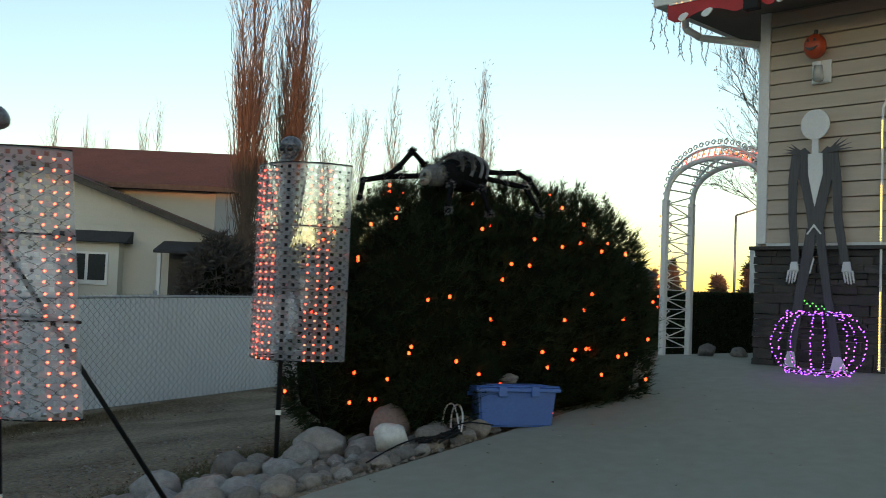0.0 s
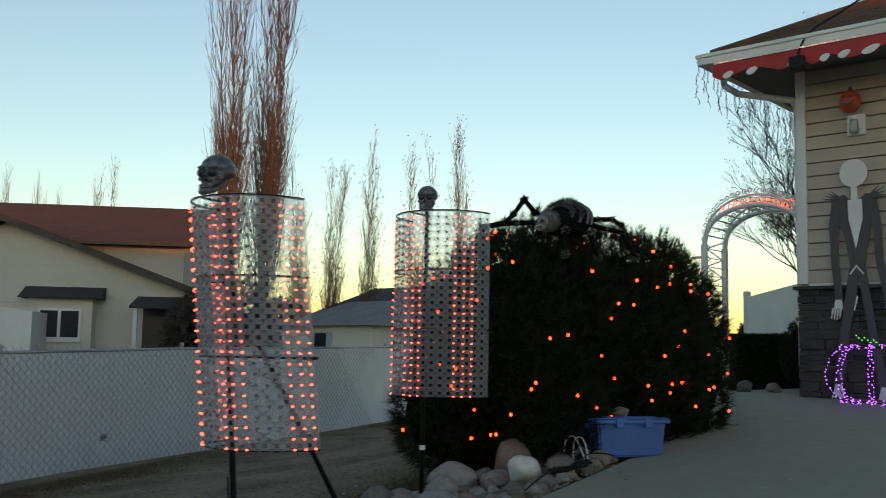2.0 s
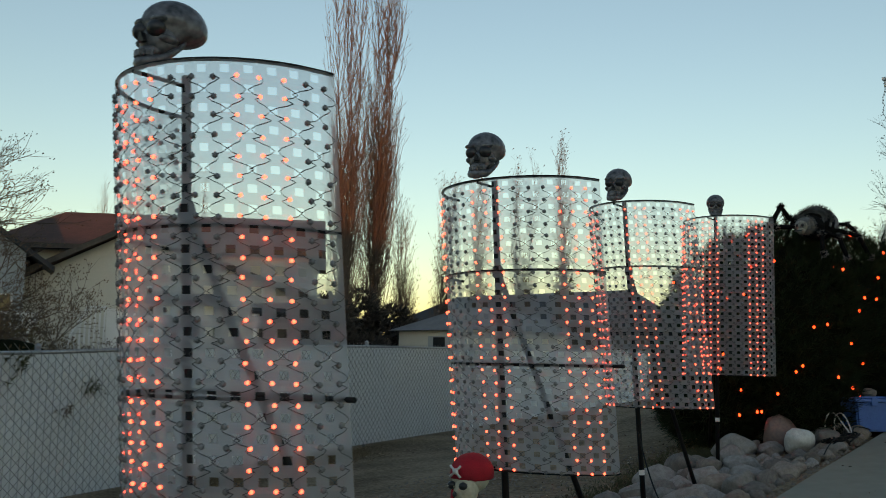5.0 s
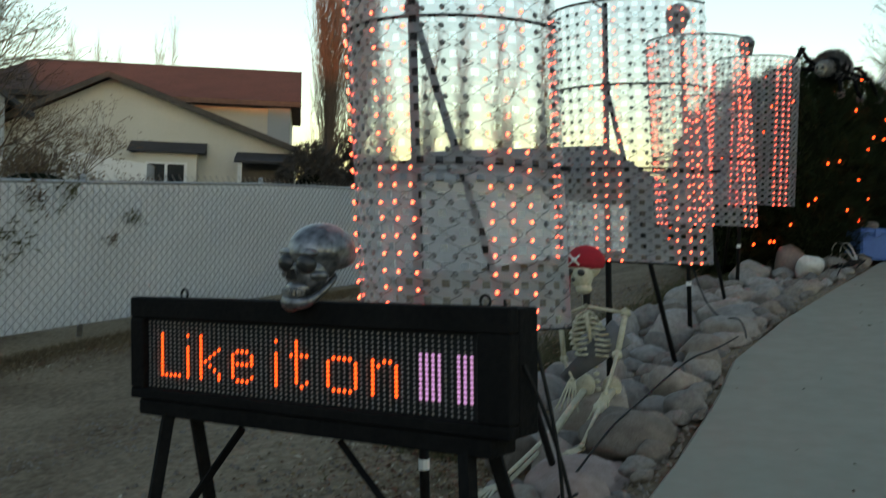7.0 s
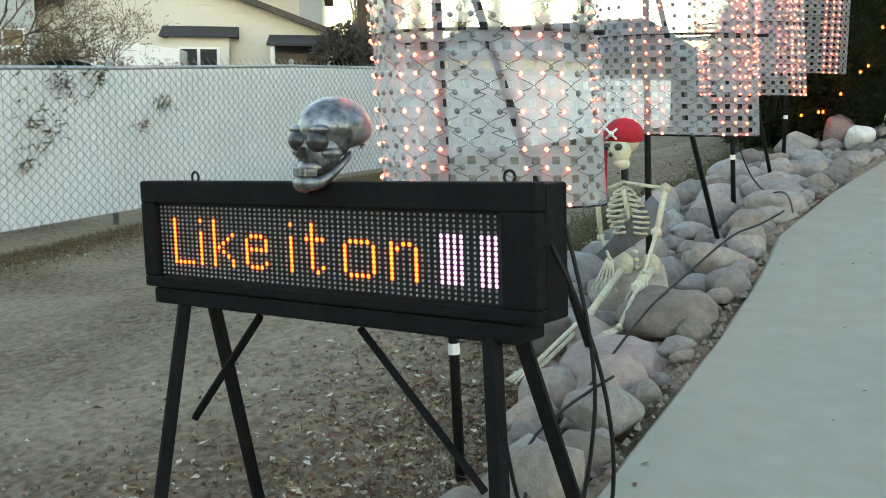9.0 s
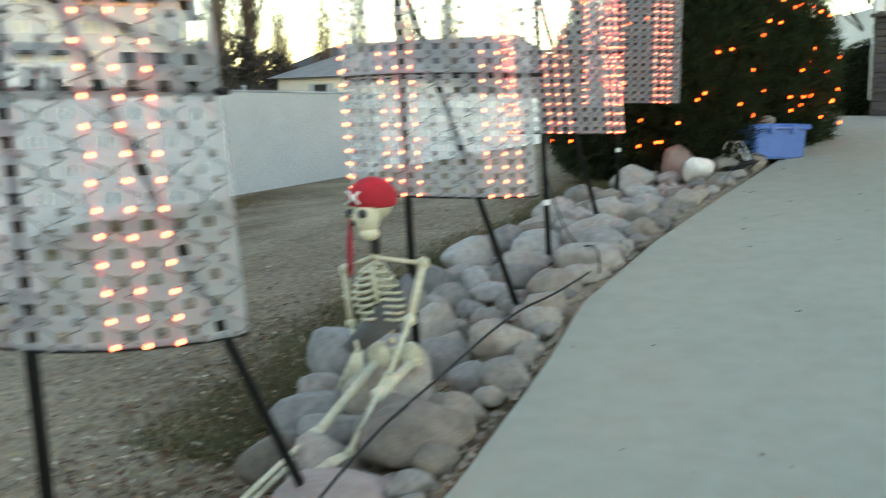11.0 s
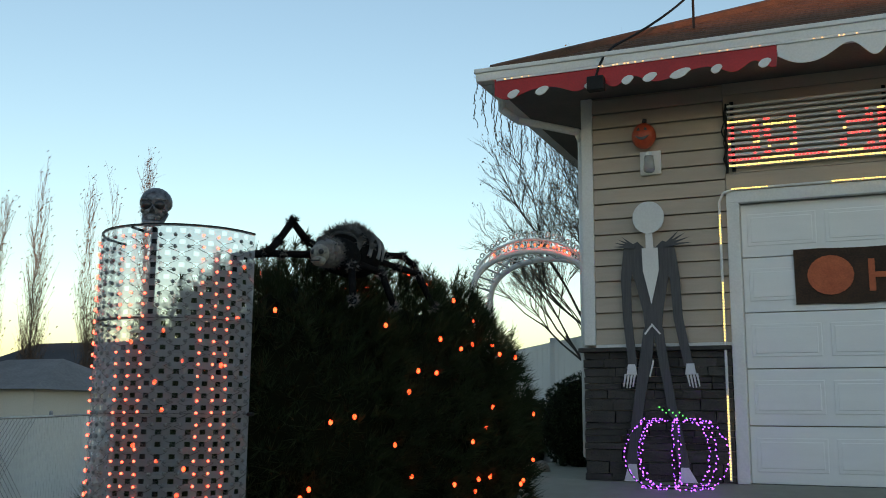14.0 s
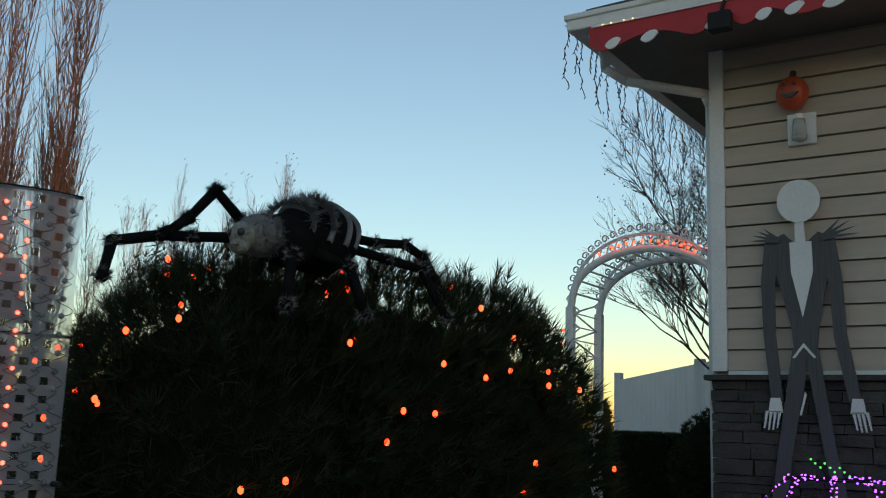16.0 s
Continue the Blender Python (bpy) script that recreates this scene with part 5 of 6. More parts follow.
# ---- garden arch ----
def arch():
    root = tagged(empty("garden_arch"), "white wrought-metal garden arch wound with orange lamps", "arch")
    x0, x1, ya, yb, spring = -5.20, -4.05, 10.05, 10.55, 1.60
    cx, rx, rz = (x0 + x1) / 2, (x1 - x0) / 2, 0.42
    curve = lambda t, k=1.0, up=0.0: (cx - rx * k * math.cos(t), spring + (rz * k + up) * math.sin(t) ** 0.8)
    for x in (x0, x1):
        for y in (ya, yb):
            part("post", box(bmesh.new(), x - 0.03, x + 0.03, y - 0.03, y + 0.03, -0.12, spring + 0.02, 0.006), M_WHITE, root)
        for k in range(16):
            z = 0.08 + k * 0.1
            bm = bmesh.new()
            d = 1 if k % 2 else -1
            ym = (ya + yb) / 2
            rod(bm, (x, ym - d * 0.2, z), (x, ym + d * 0.2, z + 0.1), 0.007, 0.007, 5)
            rod(bm, (x, ya, z), (x, yb, z), 0.005, 0.005, 5)
            part("lattice_bar", bm, M_WHITE, root)
        # inner flat leaf lattice beside the post
        for k in range(12):
            z = 0.15 + k * 0.125
            bm = bmesh.new()
            xx = x + (0.075 if x == x0 else -0.075)
            rod(bm, (x, ya, z), (xx, ya, z + 0.06), 0.006, 0.006, 5)
            rod(bm, (xx, ya, z + 0.06), (x, ya, z + 0.12), 0.006, 0.006, 5)
            part("scroll", bm, M_WHITE, root)
    N = 14
    for y in (ya, yb):
        for nm, up, rad in (("bow", 0.0, 0.028), ("upper_bow", 0.11, 0.013)):
            pts = [curve(math.pi * i / N, 1.0, up) for i in range(N + 1)]
            cable(nm, [(p[0], y, p[1]) for p in pts], rad, M_WHITE, "", root)
        for i in range(26):
            t = math.pi * (i + 0.5) / 26
            a, b = curve(t), curve(t + 0.06, 1.0, 0.11)
            part("spindle", rod(bmesh.new(), (a[0], y, a[1]), (b[0], y, b[1]), 0.006, 0.006, 5), M_WHITE, root)
            c = curve(t, 1.02, 0.13)
            cable("curl", [(c[0] + (0.03 - 0.002 * q) * math.cos(q * 0.8), y, c[1] + 0.02 + (0.03 - 0.002 * q) * math.sin(q * 0.8)) for q in range(10)], 0.006, M_WHITE, "", root)
    for i in range(1, N):
        a = curve(math.pi * i / N)
        part("cross_bar", rod(bmesh.new(), (a[0], ya, a[1]), (a[0], yb, a[1]), 0.008, 0.008, 5), M_WHITE, root)
    me = None
    places = [(x0 - 0.05, ya - 0.02, 0.5 + 0.105 * k) for k in range(10)] + [(curve(math.pi * u / 30, 1.0, 0.05)[0], ya - 0.03, curve(math.pi * u / 30, 1.0, 0.05)[1]) for u in range(9, 24)] + [(curve(math.pi * u / 30, 1.0, 0.05)[0], yb, curve(math.pi * u / 30, 1.0, 0.12)[1]) for u in range(12, 22)]
    for p in places:
        if rnd.random() < 0.25:
            continue
        if me is None:
            bm = bmesh.new()
            ball(bm, (0, 0, 0), (0.011, 0.011, 0.013), 1)
            ob = part("lamp", bm, G_AMBER, root, "small orange lamp")
            me = ob.data
        else:
            ob = new("lamp", me)
            ob.parent = root
        ob.location = p


arch()


# ---- giant spider on the bush ----
def spider():
    root = tagged(empty("giant_spider"), "giant furry black spider with grey skull face, sprawled on the bush", "spider decoration")
    H = Vector((-4.41, 5.90, 1.35))
    bm = bmesh.new()
    ball(bm, (-4.43, 6.27, 1.405), (0.155, 0.19, 0.14), 4)
    part("abdomen", bm, M_FUR, root, "black velvet abdomen", True)
    for yb in (6.13, 6.20, 6.28, 6.35):
        q = math.sqrt(1 - ((yb - 6.27) / 0.19) ** 2)
        cable("rib_band", [(-4.43 + 0.157 * q * math.cos(u), yb + 0.015 * math.sin(3 * u), 1.405 + 0.142 * q * math.sin(u)) for u in [-0.3 + i * 0.31 for i in range(13)]], 0.013, M_GFUR, "", root)
    fur = []
    for k in range(2):
        for i in range(100):
            a = rnd.uniform(0, math.pi)
            d = Vector((math.cos(a) * 0.19, -0.03, math.sin(a) * 0.17 + 0.02))
            fur.append((Vector((-4.42, 6.12 + 0.09 * k, 1.39 + 0.01 * k)) + d * (0.62 + 0.1 * k), d.normalized()))
    tagged(tufts("fur_band", fur, M_GFUR, root, 9, 0.045, 0.003, 0.1, 4), "shaggy grey fur bands", kind="stuff")
    bm = bmesh.new()
    ball(bm, (-4.41, 6.08, 1.36), (0.11, 0.13, 0.10), 3)
    part("thorax", bm, M_FUR, root, smooth=True)
    legs = [
        [(-4.46, 6.05, 1.38), (-4.57, 6.0, 1.44), (-4.60, 5.90, 1.53), (-4.62, 5.80, 1.41), (-4.61, 5.70, 1.34)],
        [(-4.45, 6.02, 1.36), (-4.60, 5.80, 1.34), (-4.64, 5.70, 1.33), (-4.71, 5.55, 1.29), (-4.68, 5.50, 1.16)],
        [(-4.36, 6.05, 1.34), (-4.28, 5.98, 1.28), (-4.24, 5.92, 1.1)],
        [(-4.35, 6.15, 1.33), (-4.24, 6.25, 1.28), (-4.18, 6.28, 1.10)],
        [(-4.35, 6.35, 1.38), (-4.30, 6.55, 1.36), (-4.24, 6.72, 1.34), (-4.18, 6.82, 1.15)],
        [(-4.41, 6.48, 1.44), (-4.39, 6.60, 1.44), (-4.36, 6.76, 1.46), (-4.34, 6.87, 1.42), (-4.29, 6.95, 1.28)],
        [(-4.5, 6.35, 1.4), (-4.62, 6.5, 1.44), (-4.75, 6.6, 1.3)],
        [(-4.47, 6.12, 1.4), (-4.6, 6.2, 1.47), (-4.75, 6.3, 1.3)],
    ]
    for pts in legs:
        bm = bmesh.new()
        hair = []
        for a, b in zip(pts, pts[1:]):
            rod(bm, a, b, 0.021, 0.018, 8)
            ball(bm, b, 0.024, 2)
        leg = part("leg", bm, M_FUR, root, "furry jointed leg", True)
        for p in pts[1:]:
            for _ in range(40):
                d = Vector((rnd.gauss(0, 1), rnd.gauss(0, 1), rnd.gauss(0, 1))).normalized()
                hair.append((Vector(p) + d * 0.024, d))
        tagged(tufts("knee_fur", hair, M_GFUR if pts is not legs[0] else M_FUR, leg, 7, 0.024, 0.0018, 0.0, 5), "shaggy knee fur", kind="stuff")
    bm = bmesh.new()
    ball(bm, H + Vector((0.01, 0.03, 0.0)), (0.08, 0.095, 0.076), 3)
    head = part("head", bm, M_GFUR2, root, "grey fur hood", True)
    bm = bmesh.new()
    ball(bm, H + Vector((0.01, -0.045, -0.012)), (0.052, 0.05, 0.05), 3)
    ball(bm, H + Vector((0.015, -0.065, -0.052)), (0.036, 0.034, 0.03), 3)
    part("face", bm, M_FACE, head, "dull bone skull face", True)
    tuft = []
    for _ in range(260):
        d = Vector((rnd.gauss(0, 1), rnd.gauss(0.6, 0.8), rnd.gauss(0.2, 1))).normalized()
        tuft.append((H + Vector((0.01 + d.x * 0.075, 0.03 + d.y * 0.09, d.z * 0.07)), d))
    tagged(tufts("hood_fur", tuft, M_GFUR, head, 6, 0.03, 0.0025, 0.1, 6), "short grey hood fur", kind="stuff")
    for s in (-1, 1):
        part("eye_socket", (lambda b: (ball(b, H + Vector((0.014 + s * 0.023, -0.084, -0.008)), (0.015, 0.014, 0.016), 2), b)[1])(bmesh.new()), M_DARK, head, "", True)
    part("mouth", box(bmesh.new(), H.x - 0.008, H.x + 0.038, H.y - 0.101, H.y - 0.08, H.z - 0.06, H.z - 0.052), M_DARK, head)


M_FACE = mat("dull_bone", (0.30, 0.29, 0.25), (0.12, 0.11, 0.09), 0.6, 22, 90, 0.4)
M_GFUR2 = mat("grey_rubber", (0.2, 0.195, 0.19), (0.09, 0.085, 0.08), 0.7, 14, 60, 0.5)
spider()


# ---- seated skeleton doll, one plain mesh ----
def skeleton_doll():
    bm = bmesh.new()
    mats = [M_BONE, M_CLOTH, M_DARK, M_WHITE, M_GROOF]
    def use(m, k):
        bm.faces.ensure_lookup_table()
        for f in bm.faces[k:]:
            f.material_index = m
    def bone(a, b, r=0.011, knob=1.7):
        k = len(bm.faces)
        rod(bm, a, b, r, r, 7)
        for p in (a, b):
            ball(bm, p, r * knob, 1)
        use(0, k)
    hip, neck = Vector((-3.575, 0.835, -0.93)), Vector((-3.635, 0.80, -0.54))
    for i in range(12):
        p = hip.lerp(neck, i / 11)
        k = len(bm.faces)
        ball(bm, p, (0.016, 0.018, 0.013), 1)
        use(0, k)
    side, fwd = Vector((0.86, 0.5, 0)).normalized(), Vector((0.5, -0.86, 0)).normalized()
    for i in range(8):                                  # ribs
        c = hip.lerp(neck, 0.5 + 0.062 * i)
        w = 0.075 + 0.03 * math.sin(i / 7 * math.pi) - 0.004 * i
        for s in (-1, 1):
            pts = [c + side * s * w * math.sin(t) + fwd * (0.055 - 0.055 * math.cos(t)) * 1.15 + Vector((0, 0, -0.03 * math.sin(t * 0.8))) for t in (0, 0.6, 1.2, 1.8, 2.4, 2.9)]
            k = len(bm.faces)
            for a, b in zip(pts, pts[1:]):
                rod(bm, a, b, 0.0062, 0.0062, 5)
            use(0, k)
    k = len(bm.faces)
    rod(bm, neck + fwd * 0.11 + Vector((0, 0, -0.03)), hip.lerp(neck, 0.6) + fwd * 0.125, 0.013, 0.009, 6)
    use(0, k)
    sl, sr = Vector((-3.754, 0.762, -0.602)), Vector((-3.453, 0.844, -0.566))
    bone(neck + fwd * 0.09, sl, 0.008)
    bone(neck + fwd * 0.09, sr, 0.008)
    k = len(bm.faces)                                   # pelvis
    for s in (-1, 1):
        ball(bm, hip + side * s * 0.06 + Vector((0, 0, 0.01)), (0.05, 0.035, 0.06), 2)
    use(0, k)
    # arms: one hangs bent beside the ribs, the other rests its hand on the knee
    def limb(a, b, r):
        """Two thin bones side by side with knobbed ends."""
        w = (b - a).cross(Vector((0.3, 0.5, 0.2))).normalized() * r * 0.9
        bone(a + w, b + w, r * 0.62, 1.6)
        bone(a - w, b - w, r * 0.62, 1.6)
    def spread(c, d, w, n, length, r=0.0052):
        """Fingers or toes fanning out from c along d."""
        for i in range(n):
            e = (d + w * (i - (n - 1) / 2)).normalized()
            m = c + e * length * 0.55
            bone(c + w.normalized() * 0.006 * (i - (n - 1) / 2), m, r, 1.35)
            bone(m, m + (e + Vector((0, 0, -0.35))).normalized() * length * 0.5, r * 0.85, 1.35)
    el, wl = Vector((-3.723, 0.76, -0.80)), Vector((-3.634, 0.697, -0.885))
    bone(sl, el, 0.0125, 1.8), limb(el, wl, 0.011)
    spread(wl, Vector((0.1, -0.45, -0.85)), side * 0.2, 5, 0.14)
    er, wr = Vector((-3.416, 0.719, -0.746)), Vector((-3.368, 0.548, -0.895))
    bone(sr, er, 0.0145, 1.9), limb(er, wr, 0.012)
    spread(wr, Vector((0.0, -0.45, -0.85)), side * 0.2, 5, 0.15)
    # legs
    knr, anr = Vector((-3.345, 0.47, -0.945)), Vector((-3.324, 0.299, -1.085))
    bone(hip + side * 0.07, knr, 0.017, 2.0), limb(knr, anr, 0.015)
    spread(anr, Vector((-0.25, -0.9, -0.2)), side * 0.16, 5, 0.13, 0.006)
    knl, anl = Vector((-3.488, 0.313, -1.07)), Vector((-3.441, -0.085, -1.19))
    bone(hip - side * 0.06, knl, 0.017, 2.0), limb(knl, anl, 0.015)
    spread(anl, Vector((-0.1, -0.95, -0.1)), side * 0.16, 5, 0.13, 0.006)
    # grey blade tucked under the arm
    k = len(bm.faces)
    poly(bm, [Vector((-3.50, 0.80, -0.60)), Vector((-3.42, 0.83, -0.70)), Vector((-3.66, 0.70, -0.90)), Vector((-3.70, 0.69, -0.87))], (0.008, 0.012, 0))
    use(4, k)
    # head with bandana
    h = Vector((-3.635, 0.775, -0.385))
    k = len(bm.faces)
    ball(bm, h + Vector((0, 0, 0.035)), (0.075, 0.085, 0.075), 3)
    ball(bm, h + fwd * 0.045 - side * 0.01 + Vector((0, 0, -0.02)), (0.052, 0.05, 0.06), 3)
    ball(bm, h + fwd * 0.05 + Vector((0, 0, -0.075)), (0.038, 0.042, 0.028), 2)
    rod(bm, h + Vector((0, 0.02, -0.05)), neck, 0.02, 0.018, 7)
    use(0, k)
    look_ = (fwd - side * 0.55).normalized()
    sd = Vector((-look_.y, look_.x, 0))
    k = len(bm.faces)
    for s in (-1, 1):
        ball(bm, h + look_ * 0.083 + sd * s * 0.03 + Vector((0, 0, -0.002)), (0.019, 0.019, 0.017), 2)
    ball(bm, h + look_ * 0.1 + Vector((0, 0, -0.035)), (0.01, 0.01, 0.013), 1)
    use(2, k)
    k = len(bm.faces)
    vs = ball(bm, h + Vector((0, 0.008, 0.045)), (0.086, 0.096, 0.08), 3)
    for v in vs:
        v.co.z = max(v.co.z, h.z + 0.018 + 0.12 * ((v.co - h).dot(look_)) * -0.3)
    poly(bm, [h + sd * -0.072 + look_ * 0.03 + Vector((0, 0, q)) for q in (0.02,)] + [h + sd * -0.085 + look_ * 0.035 + Vector((0, 0, -0.12)), h + sd * -0.06 + look_ * 0.06 + Vector((0, 0, -0.24)), h + sd * -0.04 + look_ * 0.07 + Vector((0, 0, -0.22)), h + sd * -0.055 + look_ * 0.05 + Vector((0, 0, 0.02))], (0.006, 0.006, 0))
    use(1, k)
    k = len(bm.faces)                                   # small white badge on the bandana
    c = h + look_ * 0.098 + Vector((0, 0, 0.055))
    ball(bm, c, (0.014, 0.014, 0.013), 1)
    for s in (-1, 1):
        rod(bm, c + sd * s * 0.027 + Vector((0, 0, 0.022)), c - sd * s * 0.027 - Vector((0, 0, 0.022)), 0.005, 0.005, 5)
    use(3, k)
    tagged(link("skeleton_doll", bm, mats, True), "life-size plastic skeleton doll in a red bandana, seated on rocks", "skeleton doll")


skeleton_doll()


# ---- blue storage bin ----
def bin_():
    bx = pose(-4.11, 6.47, ground_z(-4.1, 6.4) + 0.02, -3, 0, 62)
    root = tagged(empty("storage_bin", bx), "blue plastic storage bin with its lid on, weighted by a stone", "storage bin")
    bm = bmesh.new()
    w, d, h = 0.29, 0.20, 0.27
    lo = [bm.verts.new((sx * w * 0.9, sy * d * 0.9, 0)) for sx, sy in ((-1, -1), (1, -1), (1, 1), (-1, 1))]
    hi = [bm.verts.new((sx * w, sy * d, h)) for sx, sy in ((-1, -1), (1, -1), (1, 1), (-1, 1))]
    bm.faces.new(lo)
    for i in range(4):
        bm.faces.new((lo[i], lo[(i + 1) % 4], hi[(i + 1) % 4], hi[i]))
    bm.faces.new(hi)
    bmesh.ops.bevel(bm, geom=list(bm.edges), offset=0.014, segments=3, affect="EDGES")
    part("tub", bm, M_BLUE, root)
    bm = bmesh.new()
    box(bm, -w - 0.022, w + 0.022, -d - 0.022, d + 0.022, h - 0.03, h, 0.008)
    part("rim", bm, M_BLUE, root)
    bm = bmesh.new()
    box(bm, -w - 0.015, w + 0.015, -d - 0.015, d + 0.015, h + 0.001, h + 0.014, 0.006)
    box(bm, -w * 0.8, w * 0.8, -d * 0.75, d * 0.75, h + 0.012, h + 0.022, 0.005)
    part("lid", bm, M_BLUE, root)
    for s in (-1, 1):
        bm = bmesh.new()
        box(bm, s * (w - 0.005), s * (w + 0.035), -0.07, 0.07, h - 0.06, h - 0.03, 0.006)
        part("handle", bm, M_BLUE, root)
        part("latch", box(bmesh.new(), s * 0.12 - 0.03, s * 0.12 + 0.03, -d - 0.03, -d - 0.015, h - 0.06, h + 0.01, 0.004), M_BLUE, root)


bin_()


# ---- rocks ----
M_LITTER = mat("leaf_litter", (0.2, 0.12, 0.07), (0.1, 0.06, 0.04), 0.9, 9, 60, 0.0, gloss=0.1)
ln, ll = M_LITTER.node_tree.nodes, M_LITTER.node_tree.links
geo, ramp = ln.new("ShaderNodeNewGeometry"), ln.new("ShaderNodeValToRGB")
ramp.color_ramp.interpolation = "CONSTANT"
ramp.color_ramp.elements[0].color = (0.09, 0.045, 0.03, 1)
ramp.color_ramp.elements[1].position, ramp.color_ramp.elements[1].color = 0.84, (0.50, 0.44, 0.34, 1)
for at_, tone in ((0.25, (0.17, 0.075, 0.05, 1)), (0.45, (0.21, 0.13, 0.075, 1)), (0.65, (0.31, 0.22, 0.13, 1))):
    ramp.color_ramp.elements.new(at_).color = tone
ll.new(geo.outputs["Random Per Island"], ramp.inputs[0])
ll.new(ramp.outputs[0], ln["Principled BSDF"].inputs["Base Color"])


def rock_mesh(seed, flat=0.7):
    bm = bmesh.new()
    vs = ball(bm, (0, 0, 0), 1, 3)
    o = Vector((seed * 3.1, seed * 1.7, 0))
    rr = random.Random(seed + 90)
    cuts = [(Vector((rr.gauss(0, 1), rr.gauss(0, 1), rr.gauss(0.2, 0.8))).normalized(), rr.uniform(0.62, 0.9)) for _ in range(9)]
    for v in vs:
        n = v.co.copy()
        v.co *= 1 + 0.36 * noise.noise(n * 0.9 + o) + 0.16 * noise.noise(n * 2.2 + o) + 0.05 * noise.noise(n * 6 + o)
        for pn, pd in cuts:
            over = v.co.dot(pn) - pd
            if over > 0:
                v.co -= pn * over * 0.88
        v.co.z *= flat
    me = bpy.data.meshes.new("rock")
    bm.to_mesh(me)
    bm.free()
    me.polygons.foreach_set("use_smooth", [True] * len(me.polygons))
    return me


def rocks():
    r = random.Random(17)
    kinds = [rock_mesh(i, 0.62 + 0.06 * (i % 4)) for i in range(14)]
    for m in kinds:
        m.materials.append(M_ROCK)
    placed = []
    def put(x, y, s, me=None, label="rounded grey-brown river rock bordering the driveway", st=None, sink=0.25):
        ob = new("river_rock", me or r.choice(kinds))
        ob.location = (x, y, ground_z(x, y) + s * (0.62 - sink))
        ob.scale = (s, s * r.uniform(0.7, 1.0), s * r.uniform(0.8, 1.1)) if st is None else st
        ob.rotation_euler = (r.uniform(-0.25, 0.25), r.uniform(-0.25, 0.25), r.uniform(0, 6.28))
        tagged(ob, label, "rock", group="rocks along the driveway")
        placed.append((x, y, s))
    # named big ones
    w = rock_mesh(31, 0.62)
    w.materials.append(M_WROCK)
    put(-4.35, 5.60, 0.165, w, "pale white rounded rock beside the bush", sink=0.05)
    q = rock_mesh(33, 0.95)
    q.materials.append(M_RROCK)
    q2 = rock_mesh(35, 0.75)
    q2.materials.append(M_PROCK)
    put(-4.62, 5.80, 0.17, q, "upright reddish-brown rock beside the bush", sink=0.0)
    put(-3.20, 0.47, 0.22, kinds[0], "large rounded grey rock under the skeleton", sink=0.1)
    put(-3.20, 0.08, 0.2, q2, "long pinkish flat rock bordering the driveway", st=(0.25, 0.15, 0.12), sink=0.25)
    put(-3.02, -0.22, 0.155, q2, "rounded pinkish-brown rock bordering the driveway", sink=0.15)
    put(-3.60, 0.86, 0.24, kinds[3], "grey rock under the seated skeleton", sink=0.25)
    put(-2.75, -1.0, 0.17, kinds[4], sink=0.1)
    put(-2.98, -1.02, 0.1, kinds[5], "small cream rock beside a pole", sink=0.0)
    tries = 0
    while len(placed) < 290 and tries < 16000:
        tries += 1
        y = r.uniform(-3.6, 6.3)
        wide = float(np.interp(y, [-3.6, -0.5, 0.6, 1.2, 5, 6.3], [0.25, 0.35, 0.7, 0.9, 0.95, 0.6]))
        s = (r.choice((0.12, 0.14, 0.16, 0.19)) if tries < 3000 else r.choice((0.06, 0.08, 0.1))) * r.uniform(0.85, 1.12)
        x = edge_x(y) - 0.03 - s * 0.72 - r.random() * wide
        if any((x - a) ** 2 + (y - b) ** 2 < (0.72 * (s + c)) ** 2 for a, b, c in placed):
            continue
        if s > 0.09 and (x + 4.2) ** 2 + (y - 5.25) ** 2 < 0.2:      # the white rock stands clear
            continue
        if any((x - a) ** 2 + (y - b) ** 2 < (s + 0.06) ** 2 for a, b in ((-3.23, -0.755), (-3.645, 1.02), (-4.19, 3.03), (-4.71, 4.93), (-3.0, 0.0))):
            continue
        put(x, y, s)
    for x, y, s in ((-4.75, 8.9, 0.12), (-4.9, 9.35, 0.1), (-4.55, 8.55, 0.13), (-5.1, 9.7, 0.09), (-5.0, 10.6, 0.13), (-4.8, 10.9, 0.11), (-4.2, 7.9, 0.12)):
        put(x, y, s)
    ob = new("stone", kinds[5])
    ob.location, ob.scale = (-4.10, 6.47, ground_z(-4.1, 6.4) + 0.345), (0.085, 0.06, 0.06)
    tagged(ob, "small tan stone resting on the bin lid", "rock")
    # gravel, dead leaves and straw
    verts, faces, lv, lf = [], [], [], []
    for _ in range(9000):
        y = r.uniform(-4.5, 6)
        x = edge_x(y) - r.random() ** 1.4 * 4.0
        z = ground_z(x, y)
        s = r.uniform(0.004, 0.013)
        k = len(verts)
        verts += [(x - s, y - s, z), (x + s, y - s * 0.7, z), (x + s * 0.8, y + s, z), (x - s * 0.7, y + s, z), (x, y, z + s * 1.4)]
        faces += [(k, k + 1, k + 4), (k + 1, k + 2, k + 4), (k + 2, k + 3, k + 4), (k + 3, k, k + 4)]
    tagged(quick("gravel", verts, faces, M_ROCK), "small loose gravel on the bare soil", "gravel", kind="stuff")
    for _ in range(26000):
        y = r.uniform(-4.0, 2.5) if r.random() < 0.8 else r.uniform(2.5, 9)
        x = edge_x(y) - 0.3 - abs(r.gauss(0, 0.75)) if r.random() < 0.7 else fence_x(y) + abs(r.gauss(0.1, 0.5))
        z = ground_z(x, y) + 0.012
        a, s = r.random() * 6.28, 0.007 + 0.018 * r.random() ** 2
        c, d = math.cos(a) * s, math.sin(a) * s
        k = len(lv)
